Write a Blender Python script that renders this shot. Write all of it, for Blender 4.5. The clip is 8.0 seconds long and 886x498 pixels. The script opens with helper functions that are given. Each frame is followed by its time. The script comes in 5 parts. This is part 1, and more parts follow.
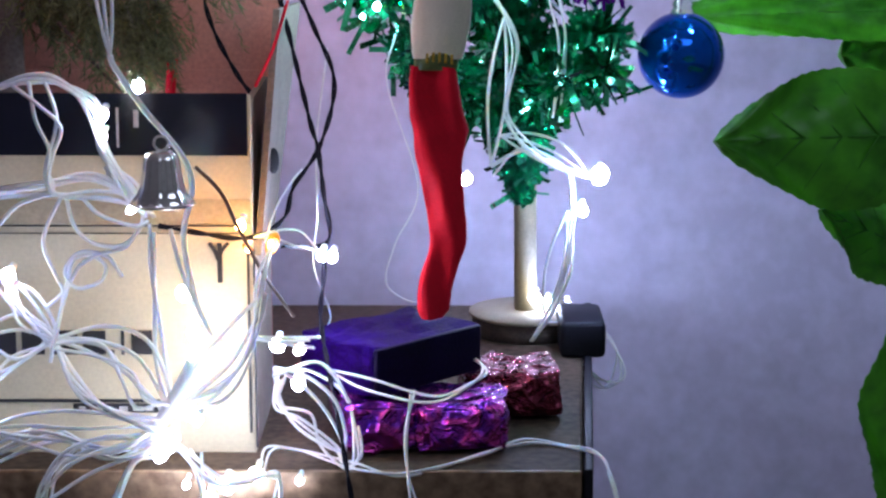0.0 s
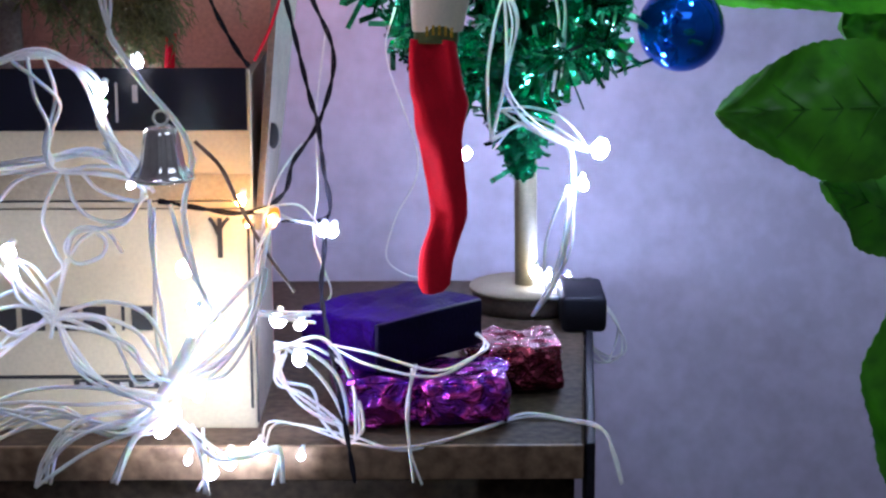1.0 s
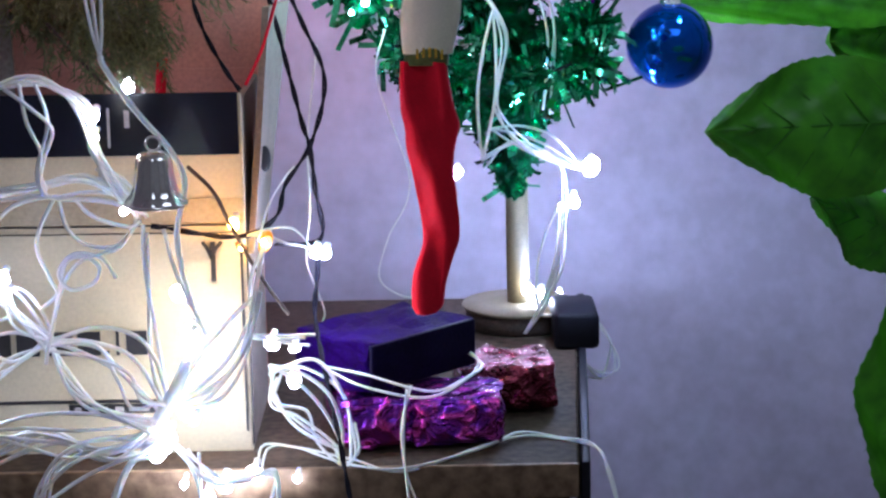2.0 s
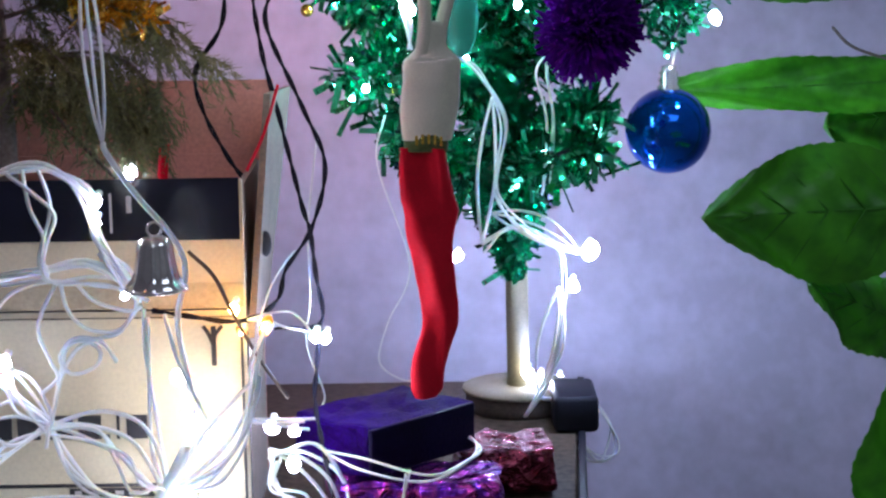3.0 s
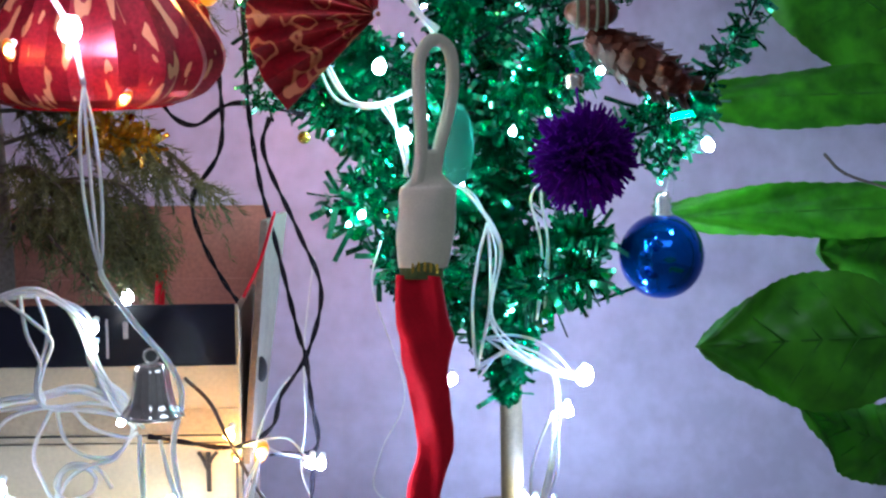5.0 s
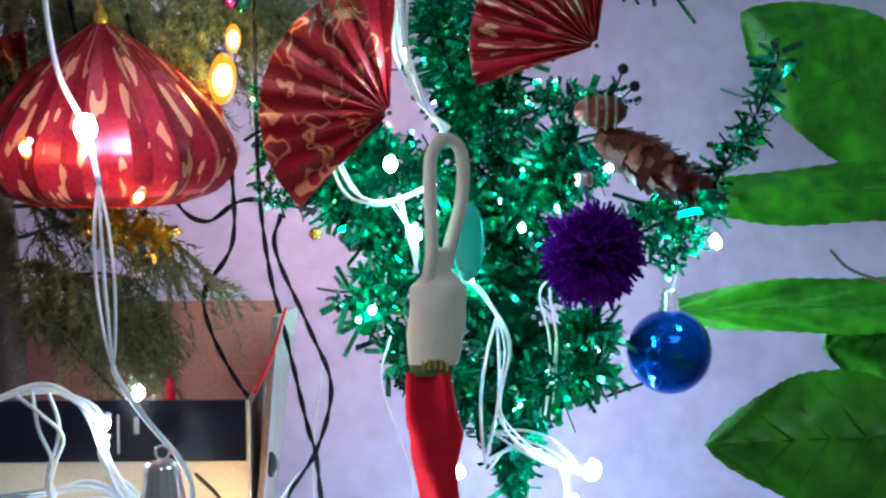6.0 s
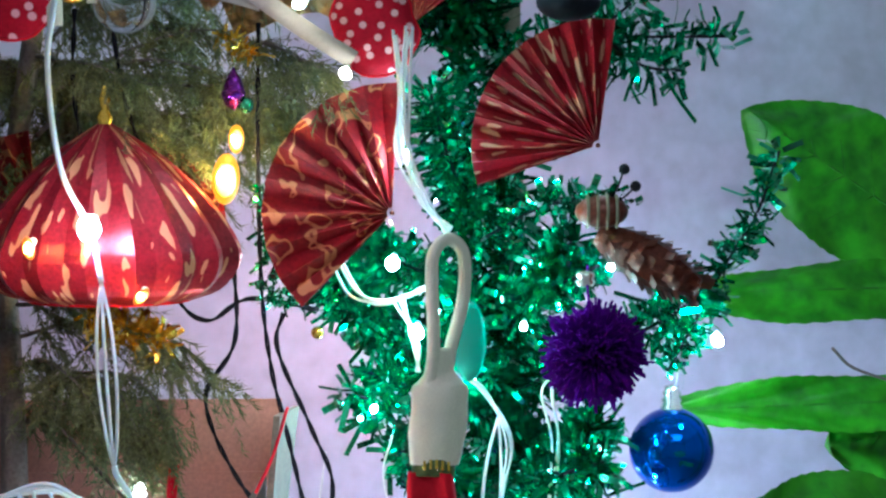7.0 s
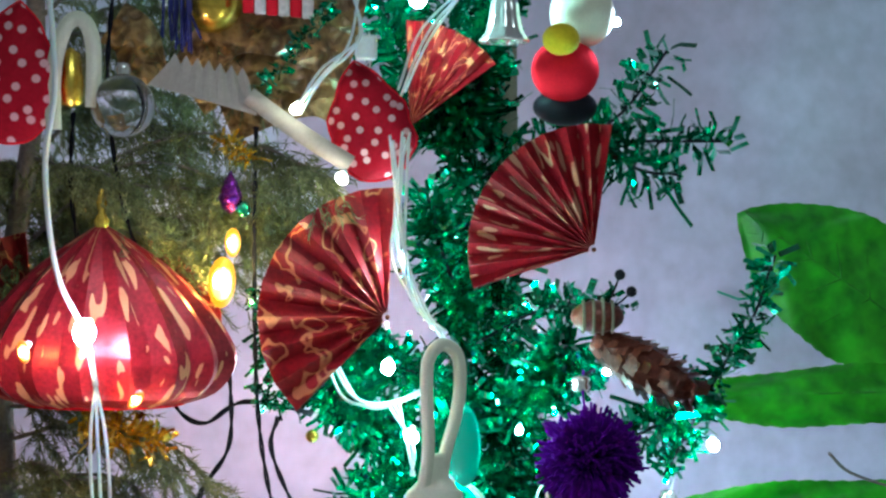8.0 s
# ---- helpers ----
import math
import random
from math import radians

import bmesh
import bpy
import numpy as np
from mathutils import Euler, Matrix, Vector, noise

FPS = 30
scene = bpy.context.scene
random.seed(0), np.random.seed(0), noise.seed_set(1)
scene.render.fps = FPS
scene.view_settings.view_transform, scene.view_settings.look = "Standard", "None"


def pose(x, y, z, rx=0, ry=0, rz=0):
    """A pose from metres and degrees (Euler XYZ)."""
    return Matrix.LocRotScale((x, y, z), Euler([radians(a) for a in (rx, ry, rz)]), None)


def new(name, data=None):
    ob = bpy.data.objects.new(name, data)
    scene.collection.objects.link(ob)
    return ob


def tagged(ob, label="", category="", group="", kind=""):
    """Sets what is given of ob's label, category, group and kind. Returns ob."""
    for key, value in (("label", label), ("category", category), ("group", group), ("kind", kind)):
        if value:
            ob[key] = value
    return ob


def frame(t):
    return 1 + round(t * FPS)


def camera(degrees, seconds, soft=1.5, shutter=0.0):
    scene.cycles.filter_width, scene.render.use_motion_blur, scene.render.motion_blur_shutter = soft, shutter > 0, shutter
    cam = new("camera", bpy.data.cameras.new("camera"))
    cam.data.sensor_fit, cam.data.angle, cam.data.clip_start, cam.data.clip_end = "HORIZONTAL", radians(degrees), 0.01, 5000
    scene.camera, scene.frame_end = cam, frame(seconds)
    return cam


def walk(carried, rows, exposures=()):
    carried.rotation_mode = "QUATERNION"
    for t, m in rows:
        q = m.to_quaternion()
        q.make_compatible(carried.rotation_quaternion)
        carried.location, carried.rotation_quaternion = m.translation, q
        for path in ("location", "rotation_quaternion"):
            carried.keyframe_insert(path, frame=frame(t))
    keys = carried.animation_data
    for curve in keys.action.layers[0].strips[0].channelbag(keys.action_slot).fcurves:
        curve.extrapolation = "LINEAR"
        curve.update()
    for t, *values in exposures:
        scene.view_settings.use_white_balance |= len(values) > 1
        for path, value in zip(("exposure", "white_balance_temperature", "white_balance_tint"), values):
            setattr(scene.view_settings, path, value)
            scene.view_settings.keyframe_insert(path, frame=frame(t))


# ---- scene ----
cam = camera(25.0, 8.0, soft=2.45)
# t, x, y, z, rx, ry, rz
ROWS = [
    (0.0, 0.0000, 0.0001, 1.1249, 77.994, -0.080, 0.025),
    (0.5, -0.0004, 0.0040, 1.1221, 77.478, 0.078, 0.049),
    (1.0, -0.0014, 0.0023, 1.1213, 77.397, 0.182, -0.079),
    (1.2, -0.0015, 0.0021, 1.1217, 77.431, 0.305, -0.147),
    (2.3, -0.0037, -0.0020, 1.1293, 78.073, 1.004, -0.533),
    (2.5, -0.0014, -0.0040, 1.1288, 78.894, 1.030, -0.434),
    (3.0, 0.0002, -0.0069, 1.1333, 79.943, 0.824, -0.382),
    (3.5, 0.0010, -0.0096, 1.1335, 80.502, 0.804, -0.420),
    (4.0, -0.0005, -0.0090, 1.1353, 80.945, 0.669, -0.526),
    (4.5, 0.0005, -0.0111, 1.1397, 81.672, 0.577, -0.558),
    (4.7, -0.0024, -0.0102, 1.1425, 82.167, 0.656, -0.671),
    (5.8, -0.0019, -0.0184, 1.1428, 85.402, 0.401, -0.322),
    (6.0, -0.0069, -0.0189, 1.1527, 85.509, 0.347, -0.506),
    (6.5, -0.0038, -0.0218, 1.1591, 86.471, 0.195, -0.328),
    (7.0, -0.0061, -0.0218, 1.1598, 88.037, 0.295, -0.413),
    (7.5, -0.0080, -0.0255, 1.1699, 89.368, 0.087, -0.655),
    (8.0, -0.0035, -0.0228, 1.1696, 90.575, -0.060, -0.410),
]
walk(cam, [(t, pose(x, y, z, rx, ry, rz)) for t, x, y, z, rx, ry, rz in ROWS],
     exposures=[(0.0, 0.27, 5540, 18), (4.5, 0.37, 5540, 12), (6.5, 0.97, 5330, 0), (8.0, 1.16, 5450, -12)])

# ---- light ----
world = bpy.data.worlds.new("world")
scene.world = world
world.use_nodes = True
world.node_tree.nodes["Background"].inputs[0].default_value = (0.55, 0.62, 0.8, 1)
world.node_tree.nodes["Background"].inputs[1].default_value = 0.02
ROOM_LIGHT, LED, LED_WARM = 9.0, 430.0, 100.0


# ---- materials ----
def node(nt, kind, **inputs):
    n = nt.nodes.new(kind)
    for k, v in inputs.items():
        n.inputs[k.replace("_", " ")].default_value = v
    return n


def mat(name, color, rough=0.5, metal=0.0, vary=0.25, scale=30.0, bump=0.15, fine=400.0, island=0.0,
        transmission=0.0, coat=0.0, sheen=0.0, subsurface=0.0, dark=None):
    """A surface with two scales of variation and fine relief."""
    m = bpy.data.materials.new(name)
    m.use_nodes = True
    nt = m.node_tree
    b = nt.nodes["Principled BSDF"]
    tc = nt.nodes.new("ShaderNodeTexCoord")
    n1 = node(nt, "ShaderNodeTexNoise", Scale=scale, Detail=6.0)
    n2 = node(nt, "ShaderNodeTexNoise", Scale=fine, Detail=3.0)
    for n in (n1, n2):
        nt.links.new(tc.outputs["Object"], n.inputs["Vector"])
    add = nt.nodes.new("ShaderNodeMath")
    add.operation = "ADD"
    nt.links.new(n1.outputs["Fac"], add.inputs[0])
    nt.links.new(n2.outputs["Fac"], add.inputs[1])
    half = nt.nodes.new("ShaderNodeMath")
    half.operation = "MULTIPLY"
    half.inputs[1].default_value = 0.5
    nt.links.new(add.outputs[0], half.inputs[0])
    ramp = nt.nodes.new("ShaderNodeValToRGB")
    ramp.color_ramp.elements[0].position, ramp.color_ramp.elements[1].position = 0.36, 0.64
    low = dark or tuple(c * (1 - vary) for c in color)
    ramp.color_ramp.elements[0].color = (*low, 1)
    ramp.color_ramp.elements[1].color = (*[min(1, c * (1 + vary * 0.6)) for c in color], 1)
    nt.links.new(half.outputs[0], ramp.inputs[0])
    out = ramp.outputs[0]
    if island:
        geo = nt.nodes.new("ShaderNodeNewGeometry")
        hsv = nt.nodes.new("ShaderNodeHueSaturation")
        mr = nt.nodes.new("ShaderNodeMapRange")
        mr.inputs["To Min"].default_value, mr.inputs["To Max"].default_value = 1 - island, 1 + island
        nt.links.new(geo.outputs["Random Per Island"], mr.inputs["Value"])
        nt.links.new(mr.outputs[0], hsv.inputs["Value"])
        nt.links.new(out, hsv.inputs["Color"])
        out = hsv.outputs[0]
    nt.links.new(out, b.inputs["Base Color"])
    rr = nt.nodes.new("ShaderNodeMapRange")
    rr.inputs["To Min"].default_value, rr.inputs["To Max"].default_value = rough * 0.8, min(1, rough * 1.25)
    nt.links.new(n1.outputs["Fac"], rr.inputs["Value"])
    nt.links.new(rr.outputs[0], b.inputs["Roughness"])
    b.inputs["Metallic"].default_value = metal
    b.inputs["Transmission Weight"].default_value = transmission
    b.inputs["Coat Weight"].default_value = coat
    b.inputs["Sheen Weight"].default_value = sheen
    b.inputs["Subsurface Weight"].default_value = subsurface
    b.inputs["Subsurface Radius"].default_value = (0.004, 0.003, 0.002)
    if bump:
        bp = nt.nodes.new("ShaderNodeBump")
        bp.inputs["Strength"].default_value = bump
        bp.inputs["Distance"].default_value = 0.001
        nt.links.new(half.outputs[0], bp.inputs["Height"])
        nt.links.new(bp.outputs[0], b.inputs["Normal"])
    return m


def glow(name, color, strength):
    m = bpy.data.materials.new(name)
    m.use_nodes = True
    b = m.node_tree.nodes["Principled BSDF"]
    b.inputs["Base Color"].default_value = (0.8, 0.8, 0.8, 1)
    b.inputs["Emission Color"].default_value = (*color, 1)
    b.inputs["Emission Strength"].default_value = strength
    return m


def crinkled(name, color, other, rough=0.18, scale=55.0, bump=1.0, metal=0.9):
    """Crinkled wrapping foil."""
    m = bpy.data.materials.new(name)
    m.use_nodes = True
    nt = m.node_tree
    b = nt.nodes["Principled BSDF"]
    tc = nt.nodes.new("ShaderNodeTexCoord")
    v = node(nt, "ShaderNodeTexVoronoi", Scale=scale)
    v.feature = "F1"
    n = node(nt, "ShaderNodeTexNoise", Scale=scale * 0.9, Detail=4.0, Distortion=1.2)
    nt.links.new(tc.outputs["Object"], v.inputs["Vector"])
    nt.links.new(tc.outputs["Object"], n.inputs["Vector"])
    ramp = nt.nodes.new("ShaderNodeValToRGB")
    ramp.color_ramp.elements[0].color, ramp.color_ramp.elements[1].color = (*color, 1), (*other, 1)
    ramp.color_ramp.elements[0].position, ramp.color_ramp.elements[1].position = 0.4, 0.62
    nt.links.new(n.outputs["Fac"], ramp.inputs[0])
    nt.links.new(ramp.outputs[0], b.inputs["Base Color"])
    b.inputs["Metallic"].default_value, b.inputs["Roughness"].default_value = metal, rough
    mix = nt.nodes.new("ShaderNodeMath")
    mix.operation = "ADD"
    nt.links.new(v.outputs["Distance"], mix.inputs[0])
    nt.links.new(n.outputs["Fac"], mix.inputs[1])
    bp = nt.nodes.new("ShaderNodeBump")
    bp.inputs["Strength"].default_value, bp.inputs["Distance"].default_value = bump, 0.006
    nt.links.new(mix.outputs[0], bp.inputs["Height"])
    nt.links.new(bp.outputs[0], b.inputs["Normal"])
    nt.links.new(bp.outputs[0], b.inputs["Coat Normal"])
    b.inputs["Coat Weight"].default_value, b.inputs["Coat Roughness"].default_value = 0.35, 0.1
    return m


def printed_foil(name, red, gold, stretch, cut, width):
    """Red foil paper with gold strokes and dashes printed on it."""
    m = mat(name, red, rough=0.3, metal=0.35, vary=0.4, scale=60, bump=0.3)
    nt = m.node_tree
    b = nt.nodes["Principled BSDF"]
    base = b.inputs["Base Color"].links[0].from_socket
    tc = nt.nodes.new("ShaderNodeTexCoord")
    mp = nt.nodes.new("ShaderNodeMapping")
    mp.inputs["Scale"].default_value = (*stretch, 1)
    nt.links.new(tc.outputs["UV"], mp.inputs["Vector"])
    w = node(nt, "ShaderNodeTexNoise", Scale=1.0, Detail=0.6, Distortion=0.5)
    nt.links.new(mp.outputs[0], w.inputs["Vector"])
    ramp = nt.nodes.new("ShaderNodeValToRGB")
    e = ramp.color_ramp.elements
    e[0].position, e[0].color = cut, (0, 0, 0, 1)
    e[1].position, e[1].color = cut + 0.015, (1, 1, 1, 1)
    if width:
        e.new(cut + width).color = (1, 1, 1, 1)
        e.new(cut + width + 0.015).color = (0, 0, 0, 1)
    nt.links.new(w.outputs["Fac"], ramp.inputs[0])
    mix = nt.nodes.new("ShaderNodeMix")
    mix.data_type = "RGBA"
    nt.links.new(ramp.outputs[0], mix.inputs[0])
    nt.links.new(base, mix.inputs[6])
    mix.inputs[7].default_value = (*gold, 1)
    nt.links.new(mix.outputs[2], b.inputs["Base Color"])
    return m


def dotted(name, red, white, scale):
    m = mat(name, red, rough=0.7, vary=0.2, scale=80, bump=0.3)
    nt = m.node_tree
    b = nt.nodes["Principled BSDF"]
    base = b.inputs["Base Color"].links[0].from_socket
    tc = nt.nodes.new("ShaderNodeTexCoord")
    v = node(nt, "ShaderNodeTexVoronoi", Scale=scale, Randomness=0.75)
    v.voronoi_dimensions = "2D"
    nt.links.new(tc.outputs["UV"], v.inputs["Vector"])
    ramp = nt.nodes.new("ShaderNodeValToRGB")
    e = ramp.color_ramp.elements
    e[0].position, e[0].color = 0.19, (1, 1, 1, 1)
    e[1].position, e[1].color = 0.25, (0, 0, 0, 1)
    nt.links.new(v.outputs["Distance"], ramp.inputs[0])
    mix = nt.nodes.new("ShaderNodeMix")
    mix.data_type = "RGBA"
    nt.links.new(ramp.outputs[0], mix.inputs[0])
    nt.links.new(base, mix.inputs[6])
    mix.inputs[7].default_value = (*white, 1)
    nt.links.new(mix.outputs[2], b.inputs["Base Color"])
    return m


M_WALL = mat("wall_paint", (0.6, 0.57, 0.71), rough=0.85, vary=0.16, scale=6, bump=0.25, fine=60)
M_ROOM = mat("room_paint", (0.7, 0.67, 0.66), rough=0.9, vary=0.06, scale=3, bump=0.1)
M_FLOOR = mat("floor_tile", (0.45, 0.4, 0.36), rough=0.35, vary=0.15, scale=6)
M_WOOD = mat("stained_wood", (0.075, 0.054, 0.039), rough=0.65, vary=0.55, scale=14, bump=0.2, fine=160)
M_WOOD.node_tree.nodes["Principled BSDF"].inputs["Specular IOR Level"].default_value = 0.08
M_DRUM = mat("shaded_drum", (0.05, 0.034, 0.026), rough=0.8, vary=0.5, scale=60, bump=0.6)
M_BLACK = mat("black_plastic", (0.009, 0.009, 0.014), rough=0.5, vary=0.3)
M_LABEL = mat("printed_card", (0.6, 0.54, 0.39), rough=0.55, vary=0.12, scale=18, bump=0.1)
M_KRAFT = mat("kraft_card", (0.55, 0.22, 0.18), rough=0.8, vary=0.2, scale=25, bump=0.2)
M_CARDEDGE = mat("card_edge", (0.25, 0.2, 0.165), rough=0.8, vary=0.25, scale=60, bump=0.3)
M_TAPE = mat("black_tape", (0.006, 0.007, 0.018), rough=0.2, vary=0.5, scale=40, bump=0.3)
M_INK = mat("dark_ink", (0.02, 0.02, 0.025), rough=0.6)
M_PALE_MARK = mat("pale_white", (0.5, 0.5, 0.52), rough=0.7)
M_CABLE = mat("white_cable", (0.86, 0.87, 0.88), rough=0.35, vary=0.08, bump=0.05, subsurface=0.85)
M_CABLE_BLACK = mat("black_cable", (0.008, 0.007, 0.014), rough=0.6, vary=0.3)
M_CABLE_BLACK.node_tree.nodes["Principled BSDF"].inputs["Specular IOR Level"].default_value = 0.12
M_CABLE_BROWN = mat("brown_cable", (0.07, 0.04, 0.03), rough=0.5)
M_RED = mat("red_felt", (0.7, 0.012, 0.032), rough=0.9, vary=0.14, scale=70, bump=0.5, fine=900)
M_CREAM = mat("cream_felt", (0.8, 0.76, 0.6), rough=0.9, vary=0.1, scale=60, bump=0.5, fine=900, sheen=0.2)
M_BAND = mat("green_ribbon", (0.09, 0.12, 0.03), rough=0.5, vary=0.4, scale=150)
M_GOLD = mat("gold_foil", (0.85, 0.6, 0.09), rough=0.25, metal=0.9, vary=0.3)
M_SILVER = mat("silver_plastic", (0.9, 0.88, 0.85), rough=0.15, metal=0.85, vary=0.1, bump=0.03)
M_BLUE = mat("blue_bauble", (0.012, 0.09, 0.48), rough=0.09, metal=0.85, vary=0.15, bump=0.02)
M_TINSEL = mat("green_tinsel", (0.055, 0.46, 0.225), rough=0.13, metal=0.9, vary=0.3, island=0.75, bump=0.1, coat=1.0)
M_STEM = mat("cream_stem", (0.22, 0.19, 0.12), rough=0.6, vary=0.2, scale=30)
M_PURPLE = mat("purple_yarn", (0.075, 0.0008, 0.2), rough=0.95, vary=0.25, island=0.15)
M_LEAF = mat("broad_leaf", (0.085, 0.4, 0.008), rough=0.4, vary=0.35, scale=11, bump=0.5, fine=70, dark=(0.028, 0.17, 0.005))
M_VEIN = mat("leaf_vein", (0.05, 0.25, 0.01), rough=0.5)
M_BARK = mat("bark", (0.17, 0.14, 0.125), rough=0.85, vary=0.4, scale=60, bump=0.8)
M_NEEDLE = mat("needles", (0.13, 0.135, 0.048), rough=0.6, vary=0.4, island=0.5)
M_VIOLET = mat("violet_wrap", (0.013, 0.001, 0.075), rough=0.55, vary=0.5, scale=45, bump=0.9)
M_VIOLET.node_tree.nodes["Principled BSDF"].inputs["Specular IOR Level"].default_value = 0.03
M_NAVY = mat("navy_wrap", (0.005, 0.003, 0.024), rough=0.5, vary=0.4, scale=35, bump=0.6)
M_NAVY.node_tree.nodes["Principled BSDF"].inputs["Specular IOR Level"].default_value = 0.08
M_FOIL_A = crinkled("magenta_foil", (0.17, 0.015, 0.44), (0.58, 0.05, 0.38), scale=80.0, rough=0.12, bump=1.0)
M_FOIL_B = crinkled("pink_foil", (0.12, 0.008, 0.028), (0.3, 0.04, 0.085), scale=75.0, rough=0.16, bump=1.0)
M_FAN = printed_foil("red_gold_paper", (0.23, 0.004, 0.012), (0.46, 0.23, 0.15), (15.0, 2.6), 0.615, 0)
M_SWIRL = printed_foil("red_swirl_paper", (0.22, 0.004, 0.01), (0.5, 0.19, 0.085), (5.0, 3.6), 0.575, 0.07)
M_LANTERN = printed_foil("lantern_paper", (0.3, 0.012, 0.024), (0.66, 0.3, 0.15), (11.0, 3.6), 0.605, 0)
M_DOTS = dotted("dotted_felt", (0.4, 0.004, 0.02), (0.75, 0.42, 0.44), 7.5)
M_GLASS = mat("clear_glass", (0.95, 0.97, 0.97), rough=0.03, vary=0.0, transmission=1.0, bump=0)
M_YELLOW = mat("yellow_felt", (0.7, 0.52, 0.02), rough=0.9, vary=0.15, sheen=0.2)
M_DRY = mat("dry_brown", (0.14, 0.032, 0.018), rough=0.36, metal=0.3, vary=0.5, scale=90, bump=0.6)
M_BLUETASSEL = mat("blue_tassel", (0.03, 0.03, 0.2), rough=0.35, vary=0.4, island=0.4, metal=0.4)
M_WHITE = mat("white_paper", (0.42, 0.37, 0.33), rough=0.8, vary=0.1)
M_STRIPE = mat("white_felt", (0.8, 0.72, 0.72), rough=0.8)
for m, k in ((M_PURPLE, 0.05), (M_BLACK, 0.12), (M_DOTS, 0.12), (M_RED, 0.1), (M_YELLOW, 0.1)):
    m.node_tree.nodes["Principled BSDF"].inputs["Specular IOR Level"].default_value = k
G_WHITE = glow("led_white", (0.66, 0.76, 1.0), LED)
G_SMALL = glow("led_small", (0.74, 0.82, 1.0), LED * 0.9)
G_NEAR = glow("led_dim", (1.0, 0.9, 0.7), LED * 0.055)
G_MID = glow("led_mid", (0.9, 0.92, 1.0), LED * 0.115)
G_AMBER = glow("led_amber", (1.0, 0.42, 0.05), LED * 0.4)
G_FAINT = glow("led_faint", (0.85, 0.9, 1.0), LED * 0.11)
G_TEAL = glow("led_teal", (0.6, 1.0, 0.95), LED * 0.8)
G_YELLOW = glow("led_yellow", (1.0, 0.62, 0.16), LED_WARM * 0.7)
G_WARM = glow("led_warm", (1.0, 0.42, 0.08), LED_WARM)
SHELL_GLOW_STEP = glow("lamp_glow_step", (1.0, 0.52, 0.04), 2.2)
G_PINK = glow("led_pink", (1.0, 0.78, 1.0), LED * 0.35)


# fill lamps without a seen source, tinting the wall behind the tinsel pink
G_ROSE_FILL = glow("rose_fill", (1.0, 0.46, 0.52), LED * 1.9)
for g in (G_YELLOW, G_WARM):
    g.node_tree.nodes["Principled BSDF"].inputs["Emission Strength"].default_value *= 3.5
SHELL = {g.name: glow(g.name + "_cap", c, k) for g, c, k in ((G_YELLOW, (1.0, 0.36, 0.01), 0.7), (G_WARM, (1.0, 0.2, 0.01), 0.6))}
for g in SHELL.values():
    g.node_tree.nodes["Principled BSDF"].inputs["Base Color"].default_value = (0.2, 0.05, 0.004, 1)


# ---- helpers of the scene ----
def link(name, bm, material, parent=None, label="", smooth=True):
    me = bpy.data.meshes.new(name)
    bmesh.ops.recalc_face_normals(bm, faces=bm.faces)
    bm.to_mesh(me)
    bm.free()
    me.materials.append(material)
    if smooth:
        me.shade_smooth()
    ob = new(name, me)
    if parent is not None:
        ob.parent = parent
    if label:
        tagged(ob, label)
    return ob


def part(name, bm, material, parent, label="", smooth=True):
    return link(name, bm, material, parent, label, smooth)


def thing(name, label, category, group="", kind=""):
    return tagged(new(name), label, category, group, kind)


def box(bm, lo, hi, bevel=0.0, m=None):
    r = bmesh.ops.create_cube(bm, size=1.0)
    c = [(a + b) / 2 for a, b in zip(lo, hi)]
    s = [abs(b - a) for a, b in zip(lo, hi)]
    for v in r["verts"]:
        v.co = Vector((c[0] + v.co.x * s[0], c[1] + v.co.y * s[1], c[2] + v.co.z * s[2]))
    if bevel:
        es = list({e for v in r["verts"] for e in v.link_edges})
        o = bmesh.ops.bevel(bm, geom=es, offset=bevel, segments=2, profile=0.5, affect="EDGES")
    if m is not None:
        bmesh.ops.transform(bm, matrix=m, verts=bm.verts)
    return bm


def spline(pts, step=6):
    """Catmull-Rom through the points."""
    p = [Vector(q) for q in pts]
    p = [p[0] * 2 - p[1]] + p + [p[-1] * 2 - p[-2]]
    out = []
    for i in range(1, len(p) - 2):
        for k in range(step):
            t = k / step
            out.append(0.5 * (2 * p[i] + (p[i + 1] - p[i - 1]) * t + (2 * p[i - 1] - 5 * p[i] + 4 * p[i + 1] - p[i + 2]) * t * t
                              + (3 * p[i] - p[i - 1] - 3 * p[i + 1] + p[i + 2]) * t ** 3))
    out.append(p[-2])
    return out


def tube(bm, path, radius, sides=6, taper=None):
    """Sweeps a circle along a path of points; taper gives the radius' factor from 0 to 1."""
    rings = []
    n = len(path)
    side = None
    for i, q in enumerate(path):
        d = (path[min(i + 1, n - 1)] - path[max(i - 1, 0)])
        d = d.normalized() if d.length > 1e-9 else Vector((0, 0, 1))
        if side is None:
            side = d.orthogonal().normalized()
        side = (side - d * side.dot(d))
        side = side.normalized() if side.length > 1e-6 else d.orthogonal().normalized()
        up = d.cross(side)
        r = radius * (taper(i / max(1, n - 1)) if taper else 1)
        rings.append([bm.verts.new(q + (side * math.cos(a) + up * math.sin(a)) * r)
                      for a in (2 * math.pi * k / sides for k in range(sides))])
    for a, b in zip(rings, rings[1:]):
        for k in range(sides):
            bm.faces.new((a[k], a[(k + 1) % sides], b[(k + 1) % sides], b[k]))
    bm.faces.new(rings[0][::-1])
    bm.faces.new(rings[-1])
    return bm


